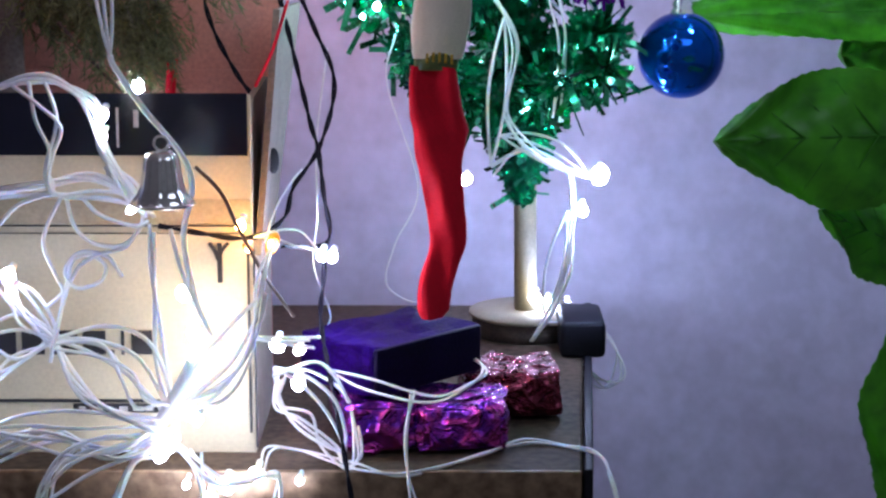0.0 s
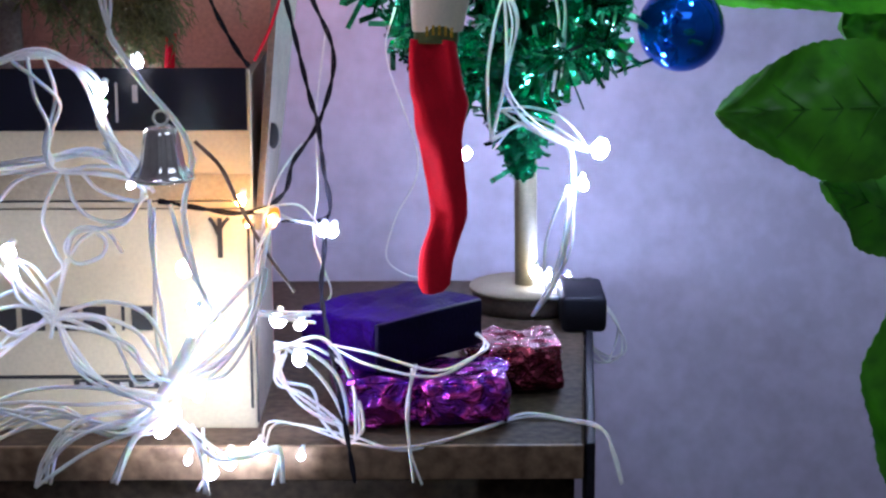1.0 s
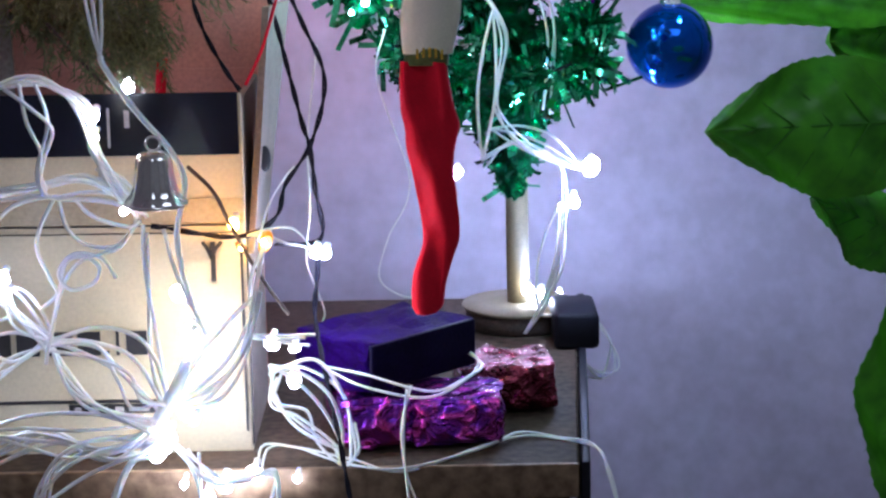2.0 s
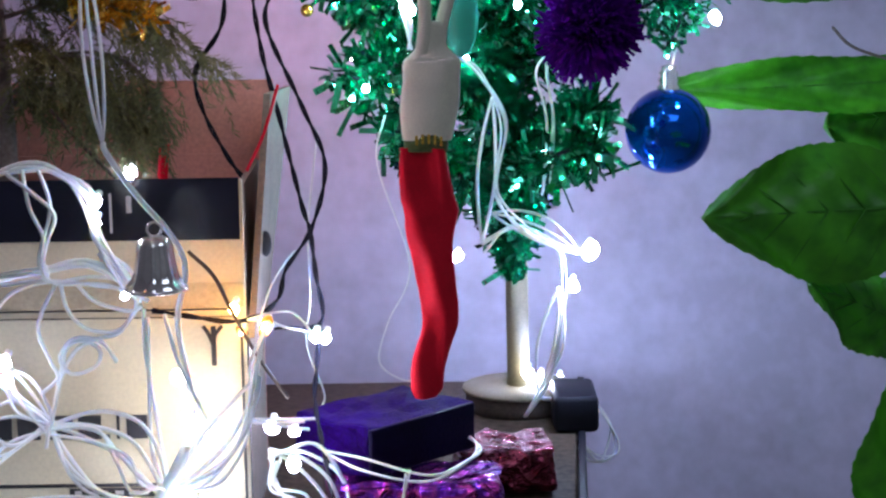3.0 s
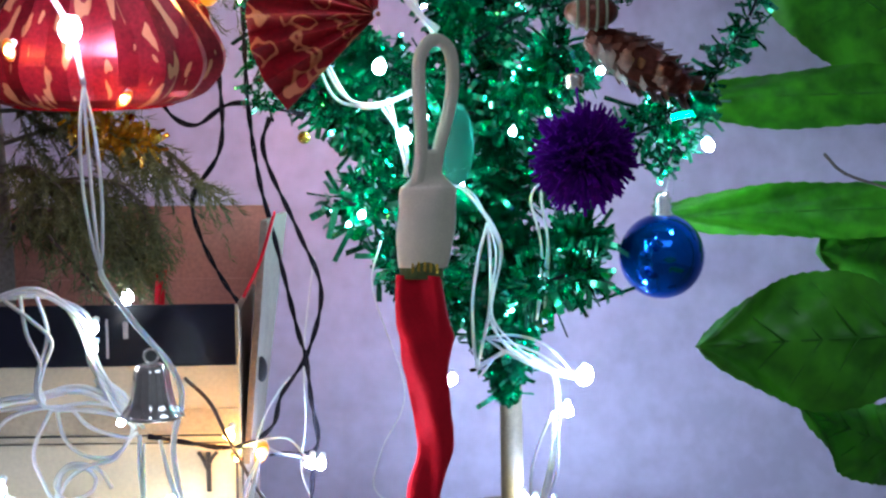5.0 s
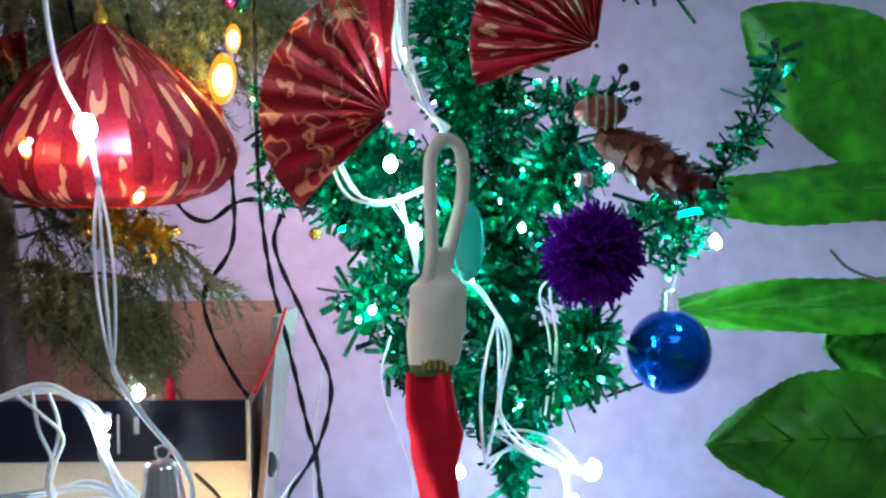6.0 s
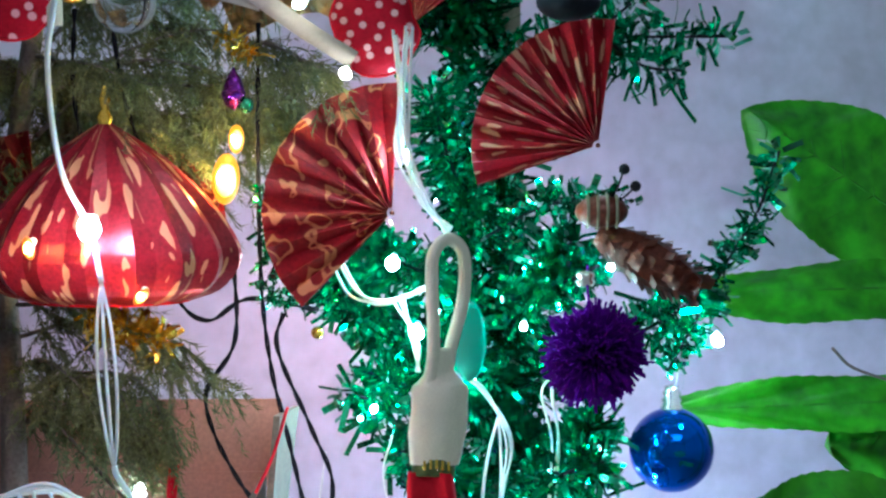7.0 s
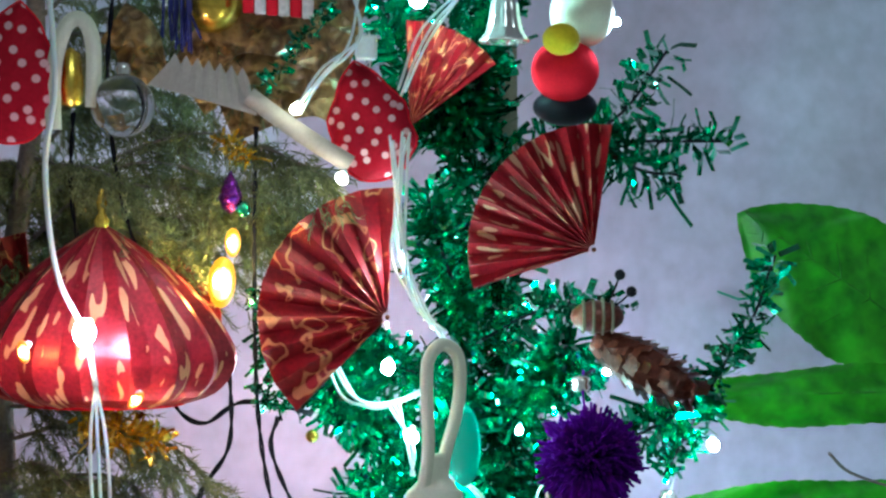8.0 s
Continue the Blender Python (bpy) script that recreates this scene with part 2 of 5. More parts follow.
def ball(bm, c, r, u=16, v=10, squash=(1, 1, 1), m=None):
    mm = Matrix.Translation(c) @ (m or Matrix()) @ Matrix.Diagonal((*squash, 1))
    bmesh.ops.create_uvsphere(bm, u_segments=u, v_segments=v, radius=r, matrix=mm)
    return bm


def lathe(bm, profile, c, sides=28, m=None):
    """Turns (radius, height) pairs round the upright axis through c."""
    mm = Matrix.Translation(c) @ (m or Matrix())
    rings = [[bm.verts.new(mm @ Vector((r * math.cos(a), r * math.sin(a), h)))
              for a in (2 * math.pi * k / sides for k in range(sides))] for r, h in profile]
    for a, b in zip(rings, rings[1:]):
        for k in range(sides):
            bm.faces.new((a[k], a[(k + 1) % sides], b[(k + 1) % sides], b[k]))
    return bm


def ribbon(bm, pts, width, thick=0.0012, step=8):
    """A flat strap along a path, its flat side turned to the front."""
    path = spline(pts, step)
    rows = []
    for i, q in enumerate(path):
        d = (path[min(i + 1, len(path) - 1)] - path[max(i - 1, 0)]).normalized()
        s = Vector((d.z, 0, -d.x))
        s = s.normalized() if s.length > 1e-4 else Vector((1, 0, 0))
        y = Vector((0, thick, 0))
        rows.append([bm.verts.new(q + s * width / 2 - y), bm.verts.new(q - s * width / 2 - y), bm.verts.new(q - s * width / 2 + y), bm.verts.new(q + s * width / 2 + y)])
    for a, b in zip(rows, rows[1:]):
        for k in range(4):
            bm.faces.new((a[k], a[(k + 1) % 4], b[(k + 1) % 4], b[k]))
    return bm


# ---- room ----
TOP = 0.75
WALL_Y = 1.66
def slab(name, lo, hi, material, label, bevel=0.0):
    return tagged(link(name, box(bmesh.new(), lo, hi, bevel), material, smooth=False), label, name.split("_")[0], kind="structure")


slab("wall_north", (-2.6, WALL_Y, 0), (2.6, WALL_Y + 0.15, 2.7), M_WALL, "pale lilac painted plaster wall behind the stand")
slab("wall_south", (-2.6, -2.65, 0), (2.6, -2.5, 2.7), M_ROOM, "plain painted wall closing the room")
slab("wall_west", (-2.75, -2.65, 0), (-2.6, WALL_Y + 0.15, 2.7), M_ROOM, "plain painted side wall of the room")
slab("wall_east", (2.6, -2.65, 0), (2.75, WALL_Y + 0.15, 2.7), M_ROOM, "plain painted side wall of the room")
slab("floor", (-2.75, -2.65, -0.1), (2.75, WALL_Y + 0.15, 0), M_FLOOR, "plain tiled floor of the room")
slab("ceiling", (-2.75, -2.65, 2.7), (2.75, WALL_Y + 0.15, 2.8), M_ROOM, "plain painted white ceiling of the room")

# ceiling lamp added out of view, standing in for the room's general light
lamp_thing = thing("unseen_ceiling_lamp", "added square white ceiling lamp out of view, switched on", "ceiling lamp")
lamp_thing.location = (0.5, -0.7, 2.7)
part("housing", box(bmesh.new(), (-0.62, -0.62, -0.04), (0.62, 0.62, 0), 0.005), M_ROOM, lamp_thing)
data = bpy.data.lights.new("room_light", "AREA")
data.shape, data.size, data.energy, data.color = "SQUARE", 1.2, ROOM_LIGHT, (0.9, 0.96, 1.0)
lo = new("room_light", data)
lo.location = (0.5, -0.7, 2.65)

# ---- wooden stand ----
stand = thing("wooden_stand", "low dark-stained wooden stand with a worn top and black side edge", "stand")
def prism(bm, corners, z0, z1, bevel=0.0):
    a = [bm.verts.new((x, y, z0)) for x, y in corners]
    b = [bm.verts.new((x, y, z1)) for x, y in corners]
    n = len(a)
    bm.faces.new(a[::-1])
    bm.faces.new(b)
    for k in range(n):
        bm.faces.new((a[k], a[(k + 1) % n], b[(k + 1) % n], b[k]))
    if bevel:
        bmesh.ops.bevel(bm, geom=bm.edges[:], offset=bevel, segments=2, profile=0.5, affect="EDGES")
    return bm


part("top", prism(bmesh.new(), [(-0.62, 1.13), (0.083, 1.13), (0.112, 1.55), (-0.62, 1.55)], TOP - 0.022, TOP, 0.003), M_WOOD, stand)
part("body", prism(bmesh.new(), [(-0.6, 1.145), (0.078, 1.145), (0.105, 1.54), (-0.6, 1.54)], 0.0, TOP - 0.022), M_WOOD, stand)
# lighter wood for the front edge: the lamps' light put into its colour
M_LIT_EDGE = mat("lit_edge_wood", (0.26, 0.17, 0.1), rough=0.6, vary=0.4, scale=14, bump=0.2, fine=120, dark=(0.09, 0.05, 0.025))
part("front_edge", box(bmesh.new(), (-0.62, 1.1265, TOP - 0.02), (0.082, 1.1305, TOP + 0.001), 0.001), M_LIT_EDGE, stand, "front edge lightened for the lamp light on it")
part("edge_strip", prism(bmesh.new(), [(0.0835, 1.128), (0.089, 1.128), (0.118, 1.55), (0.1125, 1.55)], TOP - 0.2, TOP + 0.002, 0.001), M_BLACK, stand, "black edge strip")

# ---- cardboard box ----
FY = 1.165
BX0, BX1 = -0.34, -0.1135
BTOP = (-0.1606, 1.1650, 0.9694)[2]
cb = thing("cardboard_box", "opened cream printed cardboard box with a black taped rim", "cardboard box")
part("front_panel", box(bmesh.new(), (BX0, FY, TOP), (BX1, FY + 0.004, BTOP), 0.001), M_LABEL, cb, "cream printed front panel", smooth=False)
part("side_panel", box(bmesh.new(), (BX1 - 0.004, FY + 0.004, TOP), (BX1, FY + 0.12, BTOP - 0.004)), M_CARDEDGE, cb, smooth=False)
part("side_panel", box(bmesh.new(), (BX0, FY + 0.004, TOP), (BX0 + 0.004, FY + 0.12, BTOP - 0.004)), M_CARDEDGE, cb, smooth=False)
part("back_panel", box(bmesh.new(), (BX0, FY + 0.12, TOP), (BX1, FY + 0.124, BTOP)), M_KRAFT, cb, smooth=False)
z_tape = (-0.1616, 1.1650, 0.9335)[2]
part("tape", box(bmesh.new(), (BX0, FY - 0.0012, z_tape), (BX1 - 0.002, FY - 0.0002, BTOP + 0.001)), M_TAPE, cb, "glossy black tape", smooth=False)
# raised back flap
ft = (-0.1665, 1.2900, 1.0169)[2]
part("back_flap", prism(bmesh.new(), [(BX0, FY + 0.122), (BX1 + 0.01, FY + 0.122), (BX1 + 0.01, FY + 0.126), (BX0, FY + 0.126)], BTOP - 0.01, ft), M_KRAFT, cb, "raised reddish-brown back flap", smooth=False)
# raised side flap, leaning outwards
bm = bmesh.new()
f0, f1 = Vector((-0.1132, 1.1700, 0.8720)), Vector((-0.1150, 1.2800, 0.8600))
f2, f3 = Vector((-0.0951, 1.2800, 1.0134)), Vector((-0.1012, 1.1900, 1.0172))
o = Vector((0.004, 0.0, 0.0))
vs = [bm.verts.new(p) for p in (f0, f1, f2, f3)] + [bm.verts.new(p + o) for p in (f0, f1, f2, f3)]
for q in ((0, 1, 2, 3), (7, 6, 5, 4), (0, 4, 5, 1), (1, 5, 6, 2), (2, 6, 7, 3), (3, 7, 4, 0)):
    bm.faces.new([vs[k] for k in q])
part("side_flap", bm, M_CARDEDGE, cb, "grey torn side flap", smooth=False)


def ink(lo, hi):
    return part("print_bar", box(bmesh.new(), (lo[0], FY - 0.0012, hi[2]), (hi[0], FY - 0.0002, lo[2])), M_INK, cb, smooth=False)


part("print_blot", ball(bmesh.new(), (-0.103, 1.196, 0.925), 0.0045, 12, 8, (0.8, 0.4, 1.8)), M_INK, cb)
M_SEAM = mat("clear_brown_tape", (0.42, 0.36, 0.25), rough=0.3, vary=0.2, scale=30, bump=0.2)
part("seam_tape", box(bmesh.new(), (BX0, FY - 0.0008, (-0.1627, 1.1650, 0.8924)[2]), (BX1 - 0.001, FY - 0.0002, (-0.1623, 1.1650, 0.9074)[2])), M_SEAM, cb, "brownish clear tape along the seam", smooth=False)
# forked black mark near the box corner
for pts in ([(-0.1394, 1.1638, 0.881), (-0.1364, 1.1638, 0.8765), (-0.1342, 1.1638, 0.8707)], [(-0.1279, 1.1638, 0.881), (-0.1317, 1.1638, 0.8765), (-0.1339, 1.1638, 0.8707)]):
    part("print_mark", ribbon(bmesh.new(), pts, 0.0022, 0.0004), M_INK, cb, smooth=False)
# brand mark as plain bars
for a, b in (((-0.2868, 1.1650, 0.8267), (-0.2746, 1.1650, 0.8120)), ((-0.2705, 1.1650, 0.8268), (-0.2569, 1.1650, 0.8120)), ((-0.2535, 1.1650, 0.8268), (-0.2398, 1.1650, 0.8121)),
             ((-0.2352, 1.1650, 0.8268), (-0.2201, 1.1650, 0.8121)), ((-0.2168, 1.1650, 0.8268), (-0.2030, 1.1650, 0.8121)), ((-0.2006, 1.1650, 0.8149), (-0.1979, 1.1650, 0.8121)),
             ((-0.1937, 1.1650, 0.8276), (-0.1918, 1.1650, 0.8121)), ((-0.1876, 1.1650, 0.8269), (-0.1751, 1.1650, 0.8122))):
    ink(a, b)
ink((-0.2889, 1.1650, 0.7840), (-0.1708, 1.1650, 0.7821))
ink((-0.2239, 1.1650, 0.7813), (-0.1710, 1.1650, 0.7757))
ink((-0.2635, 1.1650, 0.8916), (-0.1191, 1.1650, 0.8907))
ink((-0.2637, 1.1650, 0.8868), (-0.1192, 1.1650, 0.8863))
ink((-0.1156, 1.1650, 0.8774), (-0.1171, 1.1650, 0.7632))
ink((-0.1123, 1.1650, 0.8774), (-0.1135, 1.1650, 0.7543))
ink((-0.1348, 1.1650, 0.8808), (-0.1319, 1.1650, 0.8566))
# pale bars in place of the small white print on the dark bar
for k, w in enumerate((0.004, 0.006, 0.0035, 0.005, 0.0065, 0.004)):
    x = -0.2205 + 0.0082 * k
    part("pale_mark", box(bmesh.new(), (x, FY - 0.002, 0.7772), (x + w, FY - 0.0013, 0.7798)), M_PALE_MARK, cb, smooth=False)
# two small pale marks on the black tape
for a, b in (((-0.1923, 1.1650, 0.9620), (-0.1908, 1.1650, 0.9385)), ((-0.1821, 1.1650, 0.9604), (-0.1791, 1.1650, 0.9503))):
    part("pale_mark", box(bmesh.new(), (a[0], FY - 0.002, b[2]), (b[0], FY - 0.0013, a[2])), M_PALE_MARK, cb, smooth=False)

tail = thing("ribbon_tail", "short flat red ribbon behind the box rim", "ribbon")
part("strap", ribbon(bmesh.new(), [(-0.1629, 1.2, 0.9863), (-0.1642, 1.2, 0.9743), (-0.1652, 1.2, 0.962)], 0.006), M_RED, tail)

# ---- wrapped presents ----
def present(label, c, size, rz, material, crease=0.004, seed=1, top=None, ry=0):
    """A wrapped parcel: a softened box with crumpled faces and folded end flaps."""
    rnd = random.Random(seed)
    t = thing("wrapped_present", label, "present", "presents on the stand")
    t.matrix_world = pose(*c, 0, ry, rz)
    bm = box(bmesh.new(), (-size[0] / 2, -size[1] / 2, 0), (size[0] / 2, size[1] / 2, size[2]), min(size) * 0.09)
    bmesh.ops.subdivide_edges(bm, edges=bm.edges[:], cuts=5, use_grid_fill=True)
    for v in bm.verts:
        k = noise.noise_vector(v.co * 60 + Vector((seed * 9, 0, 0))) * crease + noise.noise_vector(v.co * 150) * crease * 0.5
        if v.co.z < 0.001:
            k.z = 0
        v.co += k
    part("wrapping", bm, material, t, smooth=False)
    bm = bmesh.new()
    box(bm, (-size[0] / 2 - 0.0035, -size[1] * 0.36, size[2] * 0.2), (-size[0] / 2 + 0.0, size[1] * 0.36, size[2] * 0.8), 0.0012)
    if not top:
        part("folded_flap", bm, material, t)
    bm = bmesh.new()
    k = 0.49 if top else 0.42
    box(bm, (-size[0] * k, -size[1] / 2 - 0.002, size[2] * (0.5 - k)), (size[0] * k, -size[1] / 2 + 0.002, size[2] * (0.5 + k)), 0.0012)
    part("folded_flap", bm, top or material, t)
    return t


present("magenta crinkled foil present on the wooden stand", (-0.043, 1.20, TOP + 0.003), (0.044, 0.085, 0.030), 10, M_FOIL_A, seed=2)
present("purple and magenta crinkled foil present on the wooden stand", (0.010, 1.186, TOP + 0.003), (0.056, 0.05, 0.028), 4, M_FOIL_A, seed=3)
present("pink-red crinkled foil present beside the tree base", (0.044, 1.256, TOP + 0.003), (0.058, 0.052, 0.029), 8, M_FOIL_B, seed=4)
near = Vector((-0.0418, 1.1673, 0.7880))
turn = Matrix.Rotation(radians(46), 3, "Z")
mid = near + turn @ Vector((0.047, 0.033, 0))
present("violet wrapped present lying on the foil presents", (mid.x, mid.y, TOP + 0.0335), (0.094, 0.066, 0.0305), 46, M_VIOLET, crease=0.0032, seed=5, top=M_NAVY)

# black plastic box at the back
bb = thing("plastic_box", "black plastic box with rounded corners on the stand", "plastic box")
part("body", box(bmesh.new(), (0.084, 1.385, TOP), (0.1165, 1.445, TOP + 0.027), 0.004), M_BLACK, bb)

# ---- hanging red stocking ----
st = thing("stocking_ornament", "red felt stocking with cream cuff and hanging loop", "stocking")
SY = 1.15
leg = [(-0.006, 1.15, 0.988), (-0.0058, 1.15, 0.9743), (-0.0042, 1.15, 0.9611), (-0.0014, 1.15, 0.9505), (-0.0024, 1.15, 0.9395), (-0.0025, 1.15, 0.9279), (0.0003, 1.15, 0.9111), (0.0025, 1.15, 0.8943), (0.0028, 1.15, 0.8834), (-0.0003, 1.15, 0.8732), (-0.0033, 1.15, 0.8636), (-0.0051, 1.15, 0.8534), (-0.006, 1.15, 0.8437), (-0.007, 1.15, 0.8386)]
wid = [44.6, 48.4, 52.7, 54.3, 47.8, 40.9, 39.2, 36.6, 35.5, 33.9, 33.9, 33.3, 31.7, 21.0]
bm = bmesh.new()
path = spline(leg, 5)
rings = []
for i, q in enumerate(path):
    w = np.interp(i / 5, range(14), wid) * 0.0003
    rings.append([bm.verts.new(q + Vector((math.cos(a) * w, math.sin(a) * w * (0.42 + 0.16 * math.cos(a * 3 + q.z * 60)), 0))) for a in (2 * math.pi * k / 20 for k in range(20))])
for a, b in zip(rings, rings[1:]):
    for k in range(20):
        bm.faces.new((a[k], a[(k + 1) % 20], b[(k + 1) % 20], b[k]))
bm.faces.new(rings[-1])
bmesh.ops.subdivide_edges(bm, edges=bm.edges[:], cuts=1, use_grid_fill=True)
for v in bm.verts:
    v.co += noise.noise_vector(v.co * 45) * 0.0011 + Vector((0, 1, 0)) * noise.noise(Vector((v.co.x * 110, 0, v.co.z * 16))) * 0.004 + noise.noise_vector(v.co * 120) * 0.0004
part("leg", bm, M_RED, st)
bm = bmesh.new()
cuff = [(0.0005, 1.1500, 1.0614), (0.0004, 1.1500, 1.0483), (0.0006, 1.1500, 1.0413), (0.0003, 1.1500, 1.0361), (-0.0017, 1.1500, 1.0103), (-0.0035, 1.1500, 0.9930)]
path = spline(cuff, 5)
for i, q in enumerate(path):
    w = np.interp(i / 5, range(6), [20, 28, 44, 56, 56, 46]) * 0.0003
    ring = [bm.verts.new(q + Vector((math.cos(a) * w, math.sin(a) * w * 0.4, 0))) for a in (2 * math.pi * k / 20 for k in range(20))]
    if i:
        for k in range(20):
            bm.faces.new((last[k], last[(k + 1) % 20], ring[(k + 1) % 20], ring[k]))
    else:
        bm.faces.new(ring)
    last = ring
for v in bm.verts:
    v.co += noise.noise_vector(v.co * 60) * 0.0012
part("cuff", bm, M_CREAM, st, "cream felt cuff")
bm = bmesh.new()
path = spline([(-0.0035, 1.1500, 0.9997), (-0.0039, 1.1500, 0.9943), (-0.0043, 1.1500, 0.9863)], 4)
for i, q in enumerate(path):
    w = np.interp(i, [0, 3, 8], [33, 42, 43]) * 0.0003
    ring = [bm.verts.new(q + Vector((math.cos(a) * w, math.sin(a) * w * 0.5, 0))) for a in (2 * math.pi * k / 20 for k in range(20))]
    if i:
        for k in range(20):
            bm.faces.new((last[k], last[(k + 1) % 20], ring[(k + 1) % 20], ring[k]))
    last = ring
part("band", bm, M_BAND, st, "green ribbon band")
for k in range(5):
    p = Vector((-0.0093, 1.1280, 0.9952)) + Vector((k * 0.0035, 0, 0.0008 * math.sin(k)))
    part("gold_stitch", box(bmesh.new(), p - Vector((0.0008, 0.0007, 0.0028)), p + Vector((0.0008, 0.0007, 0.0028)), 0.0003), M_GOLD, st)


part("loop", ribbon(bmesh.new(), [(-0.0082, 1.1480, 1.0341), (-0.0037, 1.1460, 1.0609), (-0.0046, 1.1460, 1.1007), (-0.0032, 1.1480, 1.1172), (0.0048, 1.1500, 1.1254), (0.0141, 1.1530, 1.1170), (0.0140, 1.1550, 1.0902), (0.0063, 1.1530, 1.0603), (0.0028, 1.1520, 1.0336)], 0.0075), M_CREAM, st, "cream felt hanging loop")

# ---- bell ----
def bell(label, c, h, w, material, group=""):
    t = thing("bell_ornament", label, "bell", group)
    prof = [(0.02, 1), (0.34, 0.99), (0.5, 0.93), (0.57, 0.84), (0.63, 0.6), (0.71, 0.34), (0.8, 0.2), (0.86, 0.16), (1, 0.07), (1.04, 0.0), (0.96, 0.0), (0.62, 0.35), (0.5, 0.8), (0.02, 0.9)]
    bm = lathe(bmesh.new(), [(r * w, z * h) for r, z in prof], c, 48)
    for v in bm.verts:
        a = math.atan2(v.co.y - c[1], v.co.x - c[0])
        k = 1 + 0.06 * math.cos(8 * a)
        v.co.x, v.co.y = c[0] + (v.co.x - c[0]) * k, c[1] + (v.co.y - c[1]) * k
    part("body", bm, material, t)
    part("rim", tube(bmesh.new(), [Vector(c) + Vector((math.cos(a) * w * 1.02, math.sin(a) * w * 1.02, 0.0008)) for a in (2 * math.pi * k / 32 for k in range(33))], 0.0013, 6), material, t)
    ring = [Vector(c) + Vector((math.cos(a) * 0.004, 0, h + 0.004 + math.sin(a) * 0.004)) for a in (2 * math.pi * k / 14 for k in range(15))]
    part("hanger", tube(bmesh.new(), ring, 0.0008), material, t)
    part("clapper", ball(bmesh.new(), Vector(c) + Vector((0, 0, 0.002)), w * 0.22), material, t)
    return t


bell("shiny silver bell hanging in front of the box", (-0.1543, 1.0800, 0.9201), 0.030, 0.0165, M_SILVER)

# ---- blue bauble ----
bc = Vector((0.1666, 1.4000, 0.9665))
ba = thing("bauble", "glossy dark blue round christmas bauble with silver cap", "bauble")
part("ball", ball(bmesh.new(), bc, 0.0305, 48, 32), M_BLUE, ba)
part("cap", lathe(bmesh.new(), [(0.008, 0.0), (0.0085, 0.002), (0.0066, 0.0045), (0.0078, 0.007), (0.006, 0.0095), (0.007, 0.012), (0.0052, 0.0145), (0.0055, 0.0165), (0.001, 0.018)], bc + Vector((0, 0, 0.029))), M_SILVER, ba, "ridged silver cap")
part("thread", tube(bmesh.new(), spline([bc + Vector((0, 0, 0.038)), bc + Vector((0.004, 0, 0.052)), bc + Vector((0.009, 0, 0.075))], 4), 0.0006), M_CABLE, ba)

# ---- purple pompom ----
pc = Vector((0.0967, 1.2300, 1.0504))
pm = thing("pompom", "fluffy purple yarn pompom hanging on the tinsel", "pompom")
rnd = random.Random(5)
bm = bmesh.new()
ball(bm, pc, 0.017, 16, 10)
for k in range(2200):
    d = Vector((rnd.gauss(0, 1), rnd.gauss(0, 1), rnd.gauss(0, 1))).normalized()
    L = 0.0312 * rnd.uniform(0.72, 1.04) * (1 + 0.4 * noise.noise(d * 4.1))
    s = d.orthogonal().normalized()
    s.rotate(Matrix.Rotation(rnd.uniform(0, 6.28), 3, d))
    u = d.cross(s)
    r = 0.001
    a = [bm.verts.new(pc + d * 0.012 + (s * math.cos(q) + u * math.sin(q)) * r * 0.6) for q in (0, 2.09, 4.19)]
    b = [bm.verts.new(pc + d * L + (s * math.cos(q) + u * math.sin(q)) * r) for q in (0, 2.09, 4.19)]
    for i in range(3):
        bm.faces.new((a[i], a[(i + 1) % 3], b[(i + 1) % 3], b[i]))
    bm.faces.new(b)
for k in range(150):
    d = Vector((rnd.gauss(0, 1), rnd.gauss(0, 1), rnd.gauss(0, 1))).normalized()
    p0 = pc + d * 0.014
    tube(bm, [p0, pc + d * 0.026, pc + d * rnd.uniform(0.028, 0.036) + Vector((0, 0, -0.002))], 0.0017, 6, lambda f: 1.1 - 0.5 * f)
part("yarn", bm, M_PURPLE, pm, smooth=False)
part("hanger", tube(bmesh.new(), spline([pc + Vector((0, 0, 0.02)), pc + Vector((-0.003, 0.005, 0.04)), pc + Vector((-0.002, 0.015, 0.055))], 4), 0.0009), M_PURPLE, pm)
part("cap", lathe(bmesh.new(), [(0.0055, 0.0), (0.0065, 0.003), (0.005, 0.0045), (0.0065, 0.007), (0.005, 0.009), (0.001, 0.01)], pc + Vector((-0.004, 0.012, 0.042))), M_SILVER, pm, "silver cap")

# ---- tinsel tree ----
tt = thing("tinsel_tree", "small artificial christmas tree of green tinsel foil", "christmas tree")
base_c = Vector((0.062, 1.462, TOP))
# drum below the plate; the shade on its side is part of its dark brown
part("base", lathe(bmesh.new(), [(0.001, 0), (0.038, 0), (0.04, 0.002), (0.04, 0.0145), (0.001, 0.0145)], base_c, 40), M_DRUM, tt, "round brown base, its side's shade in the colour")
part("base_plate", lathe(bmesh.new(), [(0.001, 0.0147), (0.042, 0.0147), (0.043, 0.016), (0.0425, 0.0175), (0.02, 0.0182), (0.001, 0.0182)], base_c, 40), M_STEM, tt, "round cream base plate")
part("stem", tube(bmesh.new(), [base_c + Vector((0, 0, 0.015)), base_c + Vector((-0.002, 0, 0.2)), base_c + Vector((-0.008, -0.02, 0.45)), base_c + Vector((-0.01, -0.02, 0.62))], 0.0085, 14), M_STEM, tt, "cream stem")
TY = 1.40


